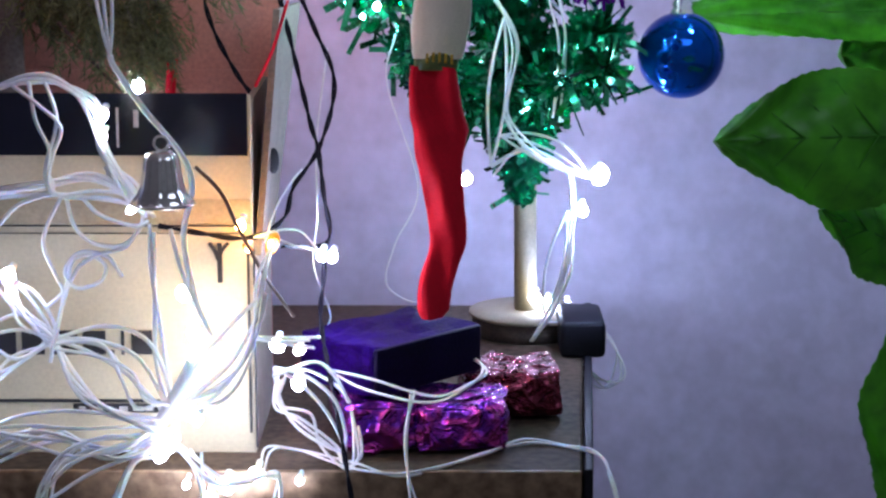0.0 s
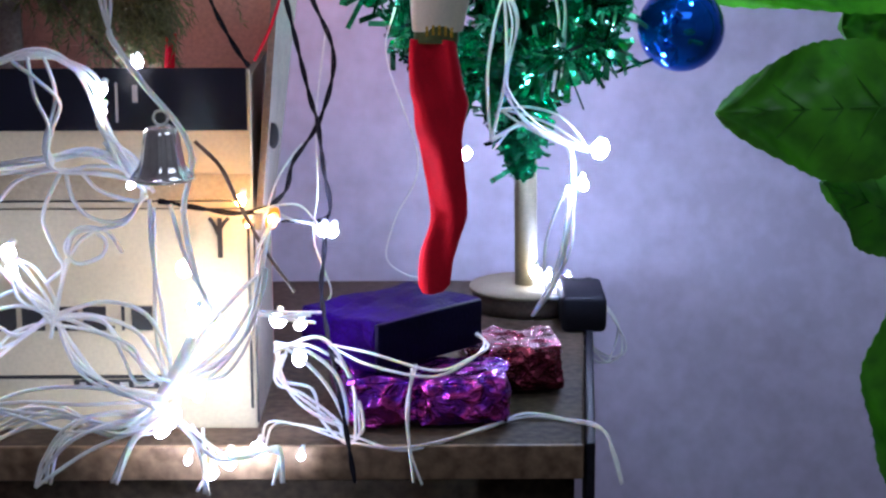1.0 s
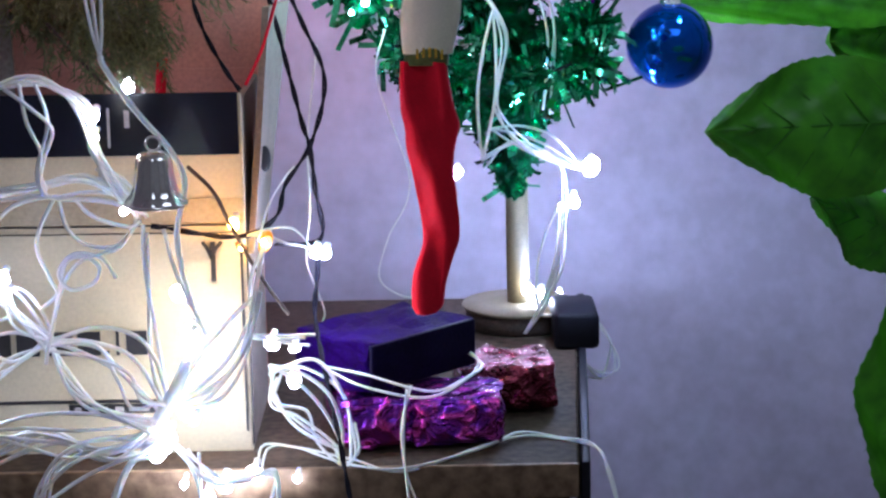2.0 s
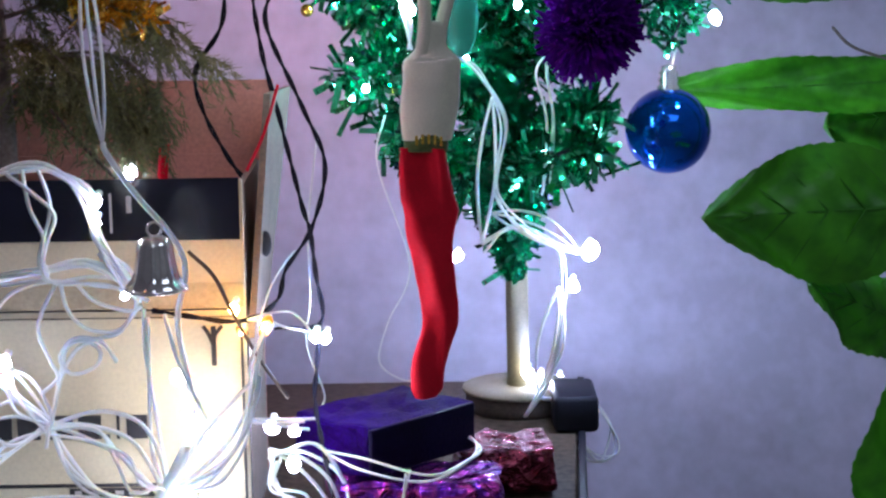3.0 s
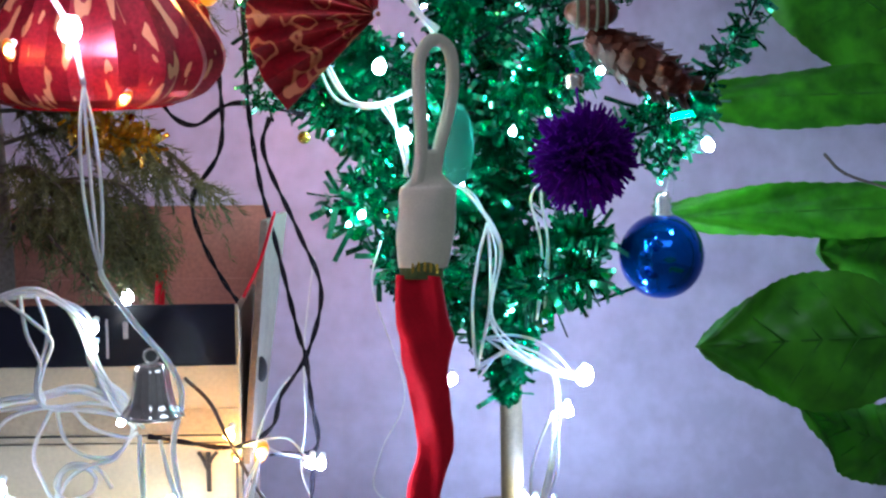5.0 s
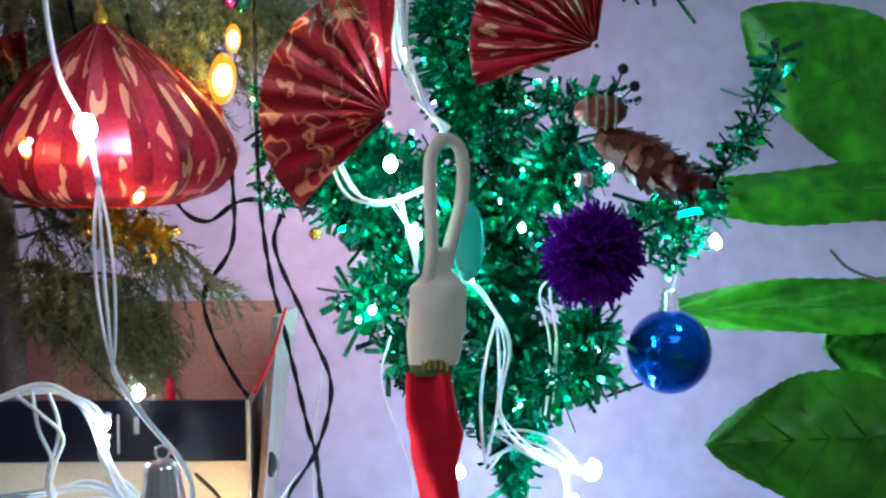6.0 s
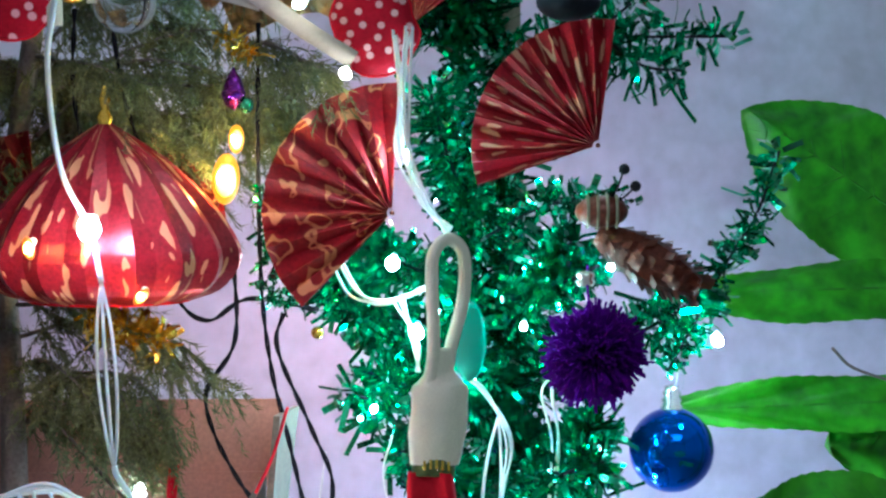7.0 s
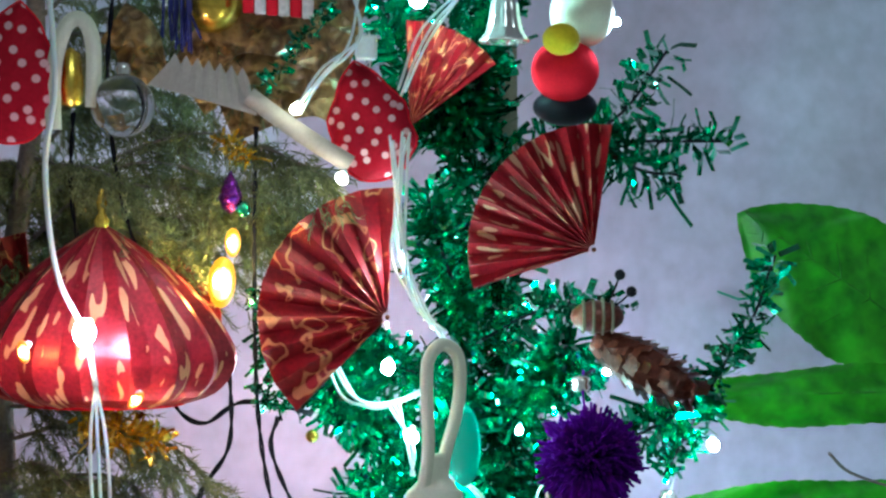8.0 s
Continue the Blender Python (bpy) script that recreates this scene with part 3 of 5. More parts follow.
def tinsel(name, pts, radius, count, parent, seed, strip=(0.0042, 0.0165), material=M_TINSEL):
    """A garland: short bent foil strips standing out all round a wire."""
    rnd = random.Random(seed)
    path = spline(pts, 10)
    verts, faces = [], []
    n = len(path)
    for k in range(count):
        f = rnd.random() * (n - 1.001)
        i = int(f)
        q = path[i].lerp(path[i + 1], f - i)
        d = (path[i + 1] - path[i]).normalized()
        s = d.orthogonal().normalized()
        s.rotate(Matrix.Rotation(rnd.uniform(0, 6.283), 3, d))
        out = (s + d * rnd.uniform(-0.5, 0.9)).normalized()
        side = out.cross(Vector((rnd.gauss(0, 1), rnd.gauss(0, 1), rnd.gauss(0, 1)))).normalized()
        nor = out.cross(side)
        rad = radius(f / n) if callable(radius) else radius
        start = rad * rnd.uniform(0.0, 0.75)
        L = rnd.uniform(0.45, 1.3) * strip[1] * (1.8 if rnd.random() < 0.05 else 1) * min(1, 0.35 + rad * 45)
        w = rnd.uniform(0.6, 1.2) * strip[0] / 2
        c0 = q + out * start
        c1 = c0 + out * L * 0.5 + nor * L * rnd.uniform(-0.22, 0.22)
        c2 = c0 + out * L + nor * L * rnd.uniform(-0.5, 0.5)
        b = len(verts)
        for c in (c0, c1, c2):
            verts += [c - side * w, c + side * w]
        faces += [(b, b + 1, b + 3, b + 2), (b + 2, b + 3, b + 5, b + 4)]
    me = bpy.data.meshes.new(name)
    me.from_pydata([tuple(v) for v in verts], [], faces)
    me.materials.append(material)
    me.shade_smooth()
    ob = new(name, me)
    ob.parent = parent
    return tagged(ob, kind="stuff")


core = [(0.0565, 1.4500, 0.8512), (0.0540, 1.4500, 0.8976), (0.0491, 1.4400, 0.9528), (0.0486, 1.4300, 1.0440), (0.0315, 1.4300, 1.1152), (0.0359, 1.4300, 1.2415), (0.0133, 1.4300, 1.3080), (0.0091, 1.4300, 1.4275)]
tinsel("tinsel_core", core, lambda f: float(np.interp(f * 7, [0, 1, 2, 3, 7], [0.003, 0.013, 0.03, 0.036, 0.036])), 3400, tt, 1)
BR_LOW = [
    [(0.0592, 1.44, 0.8783), (0.0488, 1.42, 0.9064), (0.0347, 1.4, 0.9356)],
    [(0.0592, 1.44, 0.8783), (0.065, 1.42, 0.9064), (0.0723, 1.41, 0.9282)],
    [(-0.0199, 1.32, 0.9877), (-0.0416, 1.3, 1.0127), (-0.0619, 1.3, 1.0185)],
    [(0.0467, 1.4200, 0.9186), (0.0058, 1.3600, 0.9584), (-0.0239, 1.3000, 0.9805)],
    [(0.0587, 1.4200, 0.9268), (0.0881, 1.3800, 0.9600), (0.1130, 1.3800, 0.9874)],
    [(0.0547, 1.4200, 0.9227), (0.0819, 1.3400, 0.9572), (0.1120, 1.3300, 0.9680)],
    [(0.0519, 1.4200, 0.9755), (0.0033, 1.3400, 1.0198), (-0.0489, 1.3000, 1.0202)],
    [(0.0560, 1.4200, 0.9754), (0.0960, 1.4100, 0.9598), (0.1151, 1.4200, 0.9830)],
]
BR_MIDDLE = [
    [(0.0480, 1.4200, 1.0082), (-0.0116, 1.3400, 1.0582), (-0.0698, 1.3000, 1.0907)],
    [(0.0602, 1.4200, 1.0081), (0.1075, 1.4000, 1.0374), (0.1610, 1.3800, 1.0618), (0.1870, 1.3700, 1.0854)],
    [(0.0392, 1.4200, 1.0213), (-0.0211, 1.3400, 1.0447), (-0.0653, 1.3000, 1.0858), (-0.1082, 1.2800, 1.1312)],
    [(0.0434, 1.4200, 1.0623), (-0.0132, 1.3500, 1.0983), (-0.0585, 1.3200, 1.1188)],
    [(0.0474, 1.4200, 1.0459), (0.0728, 1.3600, 1.0897), (0.0909, 1.3400, 1.1177)],
    [(0.0353, 1.4200, 1.1195), (0.0104, 1.3600, 1.1680), (-0.0050, 1.3400, 1.2215)],
    [(0.0338, 1.4200, 1.1519), (0.0525, 1.3800, 1.1921), (0.0752, 1.3600, 1.2231)],
    [(0.0255, 1.4200, 1.2295), (0.0855, 1.4000, 1.2610), (0.1379, 1.4000, 1.2610), (0.2105, 1.4000, 1.2611)],
]
BR_HIGH = [
    [(0.0936, 1.4000, 1.2569), (0.1339, 1.4000, 1.2812), (0.1661, 1.4000, 1.3256)],
    [(0.1178, 1.4000, 1.2610), (0.1460, 1.4000, 1.2409), (0.1742, 1.4000, 1.2369)],
    [(0.0133, 1.4200, 1.2621), (0.0371, 1.4000, 1.3133), (0.0532, 1.4000, 1.3859)],
    [(-0.0031, 1.4200, 1.2580), (-0.0273, 1.4000, 1.3374), (-0.0516, 1.4000, 1.3938)],
    [(0.0339, 1.38, 1.1199), (0.0676, 1.34, 1.1401), (0.1037, 1.31, 1.1498)],
    [(0.0497, 1.38, 1.0801), (0.0867, 1.34, 1.0899), (0.1082, 1.32, 1.1022)],
    [(0.1615, 1.3800, 1.0246), (0.1812, 1.3800, 1.0605), (0.2064, 1.3900, 1.1038), (0.2278, 1.4000, 1.1355), (0.2471, 1.4200, 1.1798)],
]
BR = BR_LOW + BR_MIDDLE + BR_HIGH
for k, b in enumerate(BR):
    tinsel("tinsel_branch", b, 0.009 if k in (0, 1, 20, 21, 22) else 0.016, {0: 260, 1: 260, 2: 60, 15: 260, 16: 150, 17: 130, 5: 330, 20: 150, 21: 150, 22: 330}.get(k, 560), tt, 20 + k)
    part("branch_wire", tube(bmesh.new(), spline(b, 6), 0.0012, 5), M_CABLE_BLACK, tt)

# ---- broad-leaved plant ----
plant = thing("broad_leaved_plant", "green plant with large serrated pointed leaves", "plant")


def leaf(tip, base, width, side=Vector((0, 0.25, 1)), curl=0.012, seed=1, serr=0.0016, blunt=0.45, droop=0.0, full=0.8):
    """A pointed, toothed leaf with a folded midrib and side veins."""
    rnd = random.Random(seed)
    tip, base = Vector(tip), Vector(base)
    ax = tip - base
    L = ax.length
    d = ax.normalized()
    s = (side - d * side.dot(d)).normalized()
    nrm = d.cross(s)
    bm = bmesh.new()
    NL, NW = 56, 12
    grid = []
    for i in range(NL + 1):
        f = i / NL
        w = width / 2 * (math.sin(math.pi * f ** (0.75 + blunt * 0.4)) ** full if 0 < f < 1 else 0.0)
        tooth = serr * (0.5 - (i % 3) / 3) if 2 < i < NL - 1 else 0
        row = []
        for j in range(-NW, NW + 1):
            g = j / NW
            ww = (w + tooth * abs(g) ** 6) * g
            h = abs(g) * width * 0.1 + curl * math.sin(f * 3.1 + seed) * g * g + 0.0055 * math.sin(f * 15 + abs(g) * 5 + seed) * abs(g)
            ridge = 0.0005 * math.sin((f * 9 - abs(g) * 1.2) * 6.283) * (1 - abs(g)) 
            row.append(bm.verts.new(base + d * (L * f) + s * ww + nrm * (h + ridge) + Vector((0, 0, -droop * f * f))))
        grid.append(row)
    for a, b in zip(grid, grid[1:]):
        for j in range(2 * NW):
            bm.faces.new((a[j], a[j + 1], b[j + 1], b[j]))
    bmesh.ops.remove_doubles(bm, verts=bm.verts, dist=0.00005)
    bm.normal_update()
    ob = part("leaf", bm, M_LEAF, plant)
    rib = [base + d * (L * f) + nrm * 0.0004 + Vector((0, 0, -droop * f * f)) for f in np.linspace(0, 0.97, 14)]
    part("midrib", tube(bmesh.new(), rib, 0.0013, 6, lambda f: 1.2 - f), M_VEIN, ob)
    for k in range(1, 6 if width > 0.05 else 1):
        for sg in (-1, 1):
            f0 = 0.12 + 0.14 * k
            w = width / 2 * math.sin(math.pi * min(0.99, f0 + 0.12) ** 0.9) ** 0.8
            pts = [base + d * (L * (f0 + 0.14 * q)) + s * (sg * w * 0.85 * q) + nrm * (abs(q) * 0.85 * width * 0.1 - 0.0006) + Vector((0, 0, -droop * f0 * f0)) for q in np.linspace(0, 1, 6)]
            part("side_vein", tube(bmesh.new(), pts, 0.0006, 5, lambda f: 1.1 - f), M_VEIN, ob)
    return ob


leaf((0.1513, 1.1000, 0.9526), (0.3114, 1.1400, 0.9520), 0.082, seed=1, droop=0.0)
leaf((0.1710, 1.4600, 0.9885), (0.4453, 1.5000, 0.9918), 0.043, Vector((0, 0.3, 1)), seed=2, full=0.4)
leaf((0.2996, 1.5000, 0.9557), (0.4303, 1.5500, 0.9698), 0.085, seed=3, full=0.6)
leaf((0.2471, 1.56, 1.2148), (0.4215, 1.6, 1.0994), 0.118, Vector((0.5, 0.15, 0.85)), seed=4, full=0.78, blunt=0.5)
leaf((0.1854, 1.4400, 1.0766), (0.4456, 1.5000, 1.0781), 0.046, Vector((0, 0.3, 1)), seed=5, full=0.4)
leaf((0.2679, 1.1000, 0.7173), (0.2718, 1.1200, 0.8609), 0.075, Vector((1, 0.2, 0)), seed=6)
leaf((0.2344, 1.2200, 0.8906), (0.3316, 1.2500, 0.8452), 0.052, seed=7)
leaf((0.2562, 1.2400, 0.8675), (0.3461, 1.2800, 0.8536), 0.05, seed=8)
part("stem", tube(bmesh.new(), spline([(0.42, 1.35, 0.05), (0.4, 1.35, 0.5), (0.36, 1.36, 0.9), (0.38, 1.42, 1.3)], 6), 0.006, 8), M_VEIN, plant)
part("dry_stalk", tube(bmesh.new(), spline([(0.2918, 1.4500, 1.0342), (0.3100, 1.4600, 1.0185), (0.3504, 1.4700, 1.0046)], 5), 0.0012, 6), M_BARK, plant, "dry brown stalk")
pot = thing("plant_pot", "plain dark flower pot on the floor", "flower pot")
part("pot", lathe(bmesh.new(), [(0.001, 0), (0.09, 0), (0.12, 0.2), (0.11, 0.2), (0.1, 0.06), (0.001, 0.06)], (0.42, 1.35, 0)), M_BLACK, pot)

# ---- small conifer ----
con = thing("small_conifer", "small conifer with drooping feathery olive-green twigs", "conifer")
part("trunk", tube(bmesh.new(), spline([(-0.2737, 1.2500, 0.8994), (-0.2716, 1.2500, 0.9644), (-0.2721, 1.2500, 1.0174), (-0.2745, 1.2500, 1.1325), (-0.2549, 1.2500, 1.2688), (-0.2553, 1.2500, 1.3949)], 6), 0.0085, 10, lambda f: 1.15 - 0.5 * f), M_BARK, con)
TW_LOW = [
    [(-0.2627, 1.25, 1.0144), (-0.2312, 1.22, 1.0378), (-0.202, 1.21, 1.0348), (-0.186, 1.2, 1.008)],
    [(-0.263, 1.25, 1.0072), (-0.2249, 1.22, 1.0238), (-0.1923, 1.21, 1.0174), (-0.1746, 1.2, 0.9906)],
    [(-0.2730, 1.2500, 1.0025), (-0.2403, 1.2500, 1.0169), (-0.1961, 1.2200, 1.0130), (-0.1796, 1.2000, 0.9768)],
    [(-0.2727, 1.2500, 1.0243), (-0.2292, 1.2500, 1.0386), (-0.1853, 1.2200, 1.0342), (-0.1620, 1.2000, 0.9943)],
    [(-0.2721, 1.2500, 1.0605), (-0.2251, 1.2500, 1.0711), (-0.1686, 1.2300, 1.0616), (-0.1290, 1.2200, 1.0269)],
    [(-0.2717, 1.2500, 1.0821), (-0.2303, 1.2200, 1.0838), (-0.1888, 1.2000, 1.0745), (-0.1546, 1.2000, 1.0431)],
    [(-0.2724, 1.2500, 1.0388), (-0.2449, 1.2200, 1.0486), (-0.2171, 1.2000, 1.0294), (-0.2038, 1.2000, 0.9874)],
]
TW_MIDDLE = [
    [(-0.2547, 1.2500, 1.1897), (-0.2061, 1.2600, 1.2334), (-0.1542, 1.2500, 1.2330), (-0.1137, 1.2400, 1.2040)],
    [(-0.2547, 1.2500, 1.2113), (-0.1880, 1.2600, 1.2479), (-0.1317, 1.2400, 1.2539), (-0.0734, 1.2200, 1.2211)],
    [(-0.2548, 1.2500, 1.2328), (-0.1843, 1.2600, 1.2226), (-0.1245, 1.2400, 1.2218), (-0.0664, 1.2200, 1.2351)],
    [(-0.2546, 1.2500, 1.1681), (-0.2188, 1.2500, 1.1897), (-0.1770, 1.2600, 1.1899), (-0.1540, 1.2500, 1.1610)],
    [(-0.2549, 1.2500, 1.2688), (-0.2079, 1.2700, 1.3144), (-0.1592, 1.2600, 1.3206), (-0.1068, 1.2400, 1.2862)],
    [(-0.2551, 1.2500, 1.3264), (-0.2226, 1.2700, 1.3546), (-0.1702, 1.2600, 1.3496), (-0.1247, 1.2400, 1.3290)],
    [(-0.2548, 1.2500, 1.2221), (-0.2763, 1.2500, 1.2328), (-0.2863, 1.2000, 1.2199), (-0.3068, 1.2000, 1.1888)],
]
TW_HIGH = [
    [(-0.2548, 1.2500, 1.2400), (-0.2311, 1.2000, 1.2338), (-0.2036, 1.1800, 1.2294), (-0.1784, 1.1700, 1.2155)],
    [(-0.2548, 1.25, 1.2328), (-0.2712, 1.26, 1.2369), (-0.2915, 1.27, 1.2337), (-0.3084, 1.28, 1.2195)],
    [(-0.2547, 1.25, 1.2184), (-0.2386, 1.28, 1.2269), (-0.2124, 1.3, 1.2204), (-0.1824, 1.3, 1.2017)],
    [(-0.2549, 1.25, 1.2688), (-0.2312, 1.3, 1.2802), (-0.1901, 1.3, 1.2765), (-0.1527, 1.3, 1.2579)],
    [(-0.1327, 1.2500, 1.2402), (-0.1086, 1.2200, 1.2456), (-0.0827, 1.2000, 1.2340), (-0.0614, 1.1900, 1.2233)],
]
TW = TW_LOW + TW_MIDDLE + TW_HIGH


def twig(pts, seed, droop=0.5, count=34):
    """A twig with rows of side sprays, each with fine needles."""
    rnd = random.Random(seed)
    path = spline(pts, 10)
    part("twig", tube(bmesh.new(), path, 0.0014, 5, lambda f: 1.2 - f), M_BARK, con)
    verts, faces = [], []
    for k in range(count * 2):
        i = int((0.12 + 0.88 * rnd.random()) * (len(path) - 2))
        q, d = path[i], (path[i + 1] - path[i]).normalized()
        a = (d * 0.6 + Vector((rnd.gauss(0, 0.5), rnd.gauss(0, 0.5), rnd.gauss(-droop, 0.4)))).normalized()
        L = rnd.uniform(0.02, 0.045)
        for n in range(30):
            f = n / 30
            p = q + a * (L * f) + Vector((0, 0, -0.012 * droop * f * f))
            nd = (a * 0.8 + Vector((rnd.gauss(0, 0.6), rnd.gauss(0, 0.6), rnd.gauss(-0.1, 0.6)))).normalized()
            s = nd.orthogonal().normalized() * 0.00055
            ln = rnd.uniform(0.005, 0.0095)
            b = len(verts)
            verts += [p - s, p + s, p + nd * ln]
            faces.append((b, b + 1, b + 2))
    me = bpy.data.meshes.new("foliage")
    me.from_pydata([tuple(v) for v in verts], [], faces)
    me.materials.append(M_NEEDLE)
    ob = new("foliage", me)
    ob.parent = con
    tagged(ob, kind="stuff")


for k, b in enumerate(TW):
    twig(b, 50 + k)
    if k >= 7:
        rnd = random.Random(k)
        for q in range(2):
            o = Vector((rnd.uniform(-0.03, 0.03), rnd.uniform(0.03, 0.1), rnd.uniform(-0.06, 0.02)))
            twig([Vector(p) + o for p in b], 150 + 4 * k + q)

# ---- folded red and gold paper fans ----
def fan(label, apex, radius, a0, a1, pleats, tilt=0.0, name="paper_fan", depth=0.004, turn=0.0, paper=None):
    """A pleated sector of printed foil paper, standing upright; angles from the right, anticlockwise."""
    t = thing(name, label, "paper fan", "red paper fans")
    bm = bmesh.new()
    uv = bm.loops.layers.uv.new("uv")
    n = pleats * 2
    rr = [0.04, 0.3, 0.6, 0.85, 1.0]
    m = Matrix.Translation(apex) @ pose(0, 0, 0, tilt, 0, turn)
    rows = []
    for i in range(n + 1):
        a = radians(a0 + (a1 - a0) * i / n)
        z = depth * (1 if i % 2 else -1)
        rows.append([(bm.verts.new(m @ Vector((math.cos(a) * radius * r, z * (0.2 + 0.8 * r), math.sin(a) * radius * r))), (i / n * 2.4, r * 1.6)) for r in rr])
    for a, b in zip(rows, rows[1:]):
        for k in range(len(rr) - 1):
            fc = bm.faces.new((a[k][0], b[k][0], b[k + 1][0], a[k + 1][0]))
            for lp, q in zip(fc.loops, (a[k], b[k], b[k + 1], a[k + 1])):
                lp[uv].uv = q[1]
    me = bpy.data.meshes.new("pleated_paper")
    bm.to_mesh(me)
    bm.free()
    me.materials.append(paper or M_FAN)
    ob = new("pleated_paper", me)
    ob.parent = t
    sol = ob.modifiers.new("thickness", "SOLIDIFY")
    sol.thickness = 0.0005
    part("clip", ball(bmesh.new(), Vector(apex) + Vector((0, -0.001, 0)), 0.0016, 8, 6), M_DRY, t)
    return t


fan("red and gold pleated foil paper fan on the tinsel", (0.1067, 1.3100, 1.1826), 0.0842, 82, 198, 11)
fan("large red and gold pleated foil paper fan", (-0.0283, 1.185, 1.1404), 0.0785, 87, 226, 9, paper=M_SWIRL)
fan("small red and gold pleated paper fan half hidden in tinsel", (-0.0168, 1.3600, 1.2680), 0.0738, 36, 92, 6, paper=M_SWIRL)

# pleated lantern
def lantern(label, apex, radius, height, pleats, tiltx):
    t = thing("paper_lantern", label, "lantern")
    bm = bmesh.new()
    uv = bm.loops.layers.uv.new("uv")
    m = Matrix.Translation(apex) @ pose(0, 0, 0, tiltx, 0, 0) @ Matrix.Diagonal((1, 0.5, 1, 1))
    n = pleats * 2
    prof = [(0.03, 0.0), (0.26, -0.11), (0.54, -0.27), (0.82, -0.5), (0.98, -0.7), (0.97, -0.83), (0.84, -0.94), (0.62, -1.0)]
    prof = [(p.x, p.z) for p in spline([(r, 0, h) for r, h in prof], 3)]
    rows = []
    for i in range(n + 1):
        a = 2 * math.pi * i / n
        z = 1.0 + (0.035 if i % 2 else -0.035)
        rows.append([(bm.verts.new(m @ Vector((math.cos(a) * radius * r * z, math.sin(a) * radius * r * z, h * height))), (i / n * 6, -h * 1.6)) for r, h in prof])
    for a, b in zip(rows, rows[1:]):
        for k in range(len(prof) - 1):
            fc = bm.faces.new((a[k][0], b[k][0], b[k + 1][0], a[k + 1][0]))
            for lp, q in zip(fc.loops, (a[k], b[k], b[k + 1], a[k + 1])):
                lp[uv].uv = q[1]
    me = bpy.data.meshes.new("pleated_shade")
    bm.to_mesh(me)
    bm.free()
    me.materials.append(M_LANTERN)
    ob = new("pleated_shade", me)
    ob.parent = t
    ob.modifiers.new("thickness", "SOLIDIFY").thickness = 0.0006
    ring = [m @ Vector((math.cos(a) * radius * 0.62, math.sin(a) * radius * 0.62, -height)) for a in (2 * math.pi * k / 48 for k in range(49))]
    # rim redder and brighter than the paper: the lamps' light in its colour
    part("bottom_rim", tube(bmesh.new(), ring, 0.0014, 6), M_RED, t, "red rim brightened for the lamps' light on it")
    part("finial", lathe(bmesh.new(), [(0.004, -0.001), (0.005, 0.003), (0.002, 0.008), (0.0035, 0.014), (0.001, 0.022)], apex, 14), M_GOLD, t, "gold pointed finial")
    return t


lantern("round red and gold pleated paper lantern lit by small lamps", (-0.1985, 1.17, 1.1952), 0.078, 0.106, 17, 6)

fan("red and gold paper fan beside the lantern", (-0.2001, 1.2400, 1.1252), 0.0673, -5, 72, 6, paper=M_SWIRL)
fan("red and gold paper fan behind the lantern", (-0.2517, 1.2400, 1.1326), 0.0602, 95, 190, 6, paper=M_SWIRL)

# ---- hearts and other ornaments of the upper part ----
def heart(label, c, size, turn, material, name="felt_ornament"):
    t = thing(name, label, "felt ornament")
    bm = bmesh.new()
    uv = bm.loops.layers.uv.new("uv")
    N = 40
    m = Matrix.Translation(c) @ pose(0, 0, 0, 0, turn, 0)
    out = []
    for k in range(N):
        a = 2 * math.pi * k / N
        out.append((0.84 * math.sin(a) * math.sin(a / 2) ** 0.7 * (1 + 0.06 * math.cos(a * 9)), math.cos(a)))
    rows = []
    for r, h in ((0.05, 1.0), (0.5, 0.9), (0.8, 0.65), (0.96, 0.3), (1.0, 0.0), (0.96, -0.3), (0.5, -0.9), (0.05, -1.0)):
        rows.append([bm.verts.new(m @ Vector((x * r * size / 2, -h * size * 0.13, z * r * size / 2))) for x, z in out])
    for a, b in zip(rows, rows[1:]):
        for k in range(N):
            bm.faces.new((a[k], a[(k + 1) % N], b[(k + 1) % N], b[k]))
    bm.faces.new(rows[0])
    bm.faces.new(rows[-1][::-1])
    inv = m.inverted()
    for fc in bm.faces:
        for lp in fc.loops:
            q = inv @ lp.vert.co
            lp[uv].uv = (q.x / size, q.z / size)
    part("padding", bm, material, t)
    seam = [m @ Vector((x * size / 2 * 1.01, 0, z * size / 2 * 1.01)) for x, z in out + out[:1]]
    part("stitched_seam", tube(bmesh.new(), seam, 0.0009, 5), M_RED, t)
    part("hanger", tube(bmesh.new(), [m @ Vector((0, 0, size * 0.12)), Vector(c) + Vector((0.002, 0.004, size * 0.6)), Vector(c) + Vector((0, 0.01, size * 0.75))], 0.0006, 5), M_CABLE, t)
    return t


heart("red felt teardrop ornament with white dots", (-0.0405, 1.2, 1.2604), 0.074, -14, M_DOTS)
heart("red dotted felt teardrop ornament beside the trunk", (-0.2499, 1.16, 1.2858), 0.084, 6, M_DOTS)
gb = thing("glass_ball", "clear glass ball ornament", "glass ball")
part("ball", ball(bmesh.new(), (-0.1844, 1.1600, 1.2659), 0.0189, 32, 20), M_GLASS, gb)
part("cap", lathe(bmesh.new(), [(0.004, 0), (0.0045, 0.003), (0.004, 0.006), (0.001, 0.007)], Vector((-0.1844, 1.1600, 1.2847))), M_SILVER, gb)
gold = thing("gold_ball", "shiny gold ball ornament", "ball")
part("ball", ball(bmesh.new(), (-0.1386, 1.2200, 1.3353), 0.0192, 32, 20), M_GOLD, gold)
stick = thing("wooden_stick", "flat pale wooden stick hanging askew", "stick")
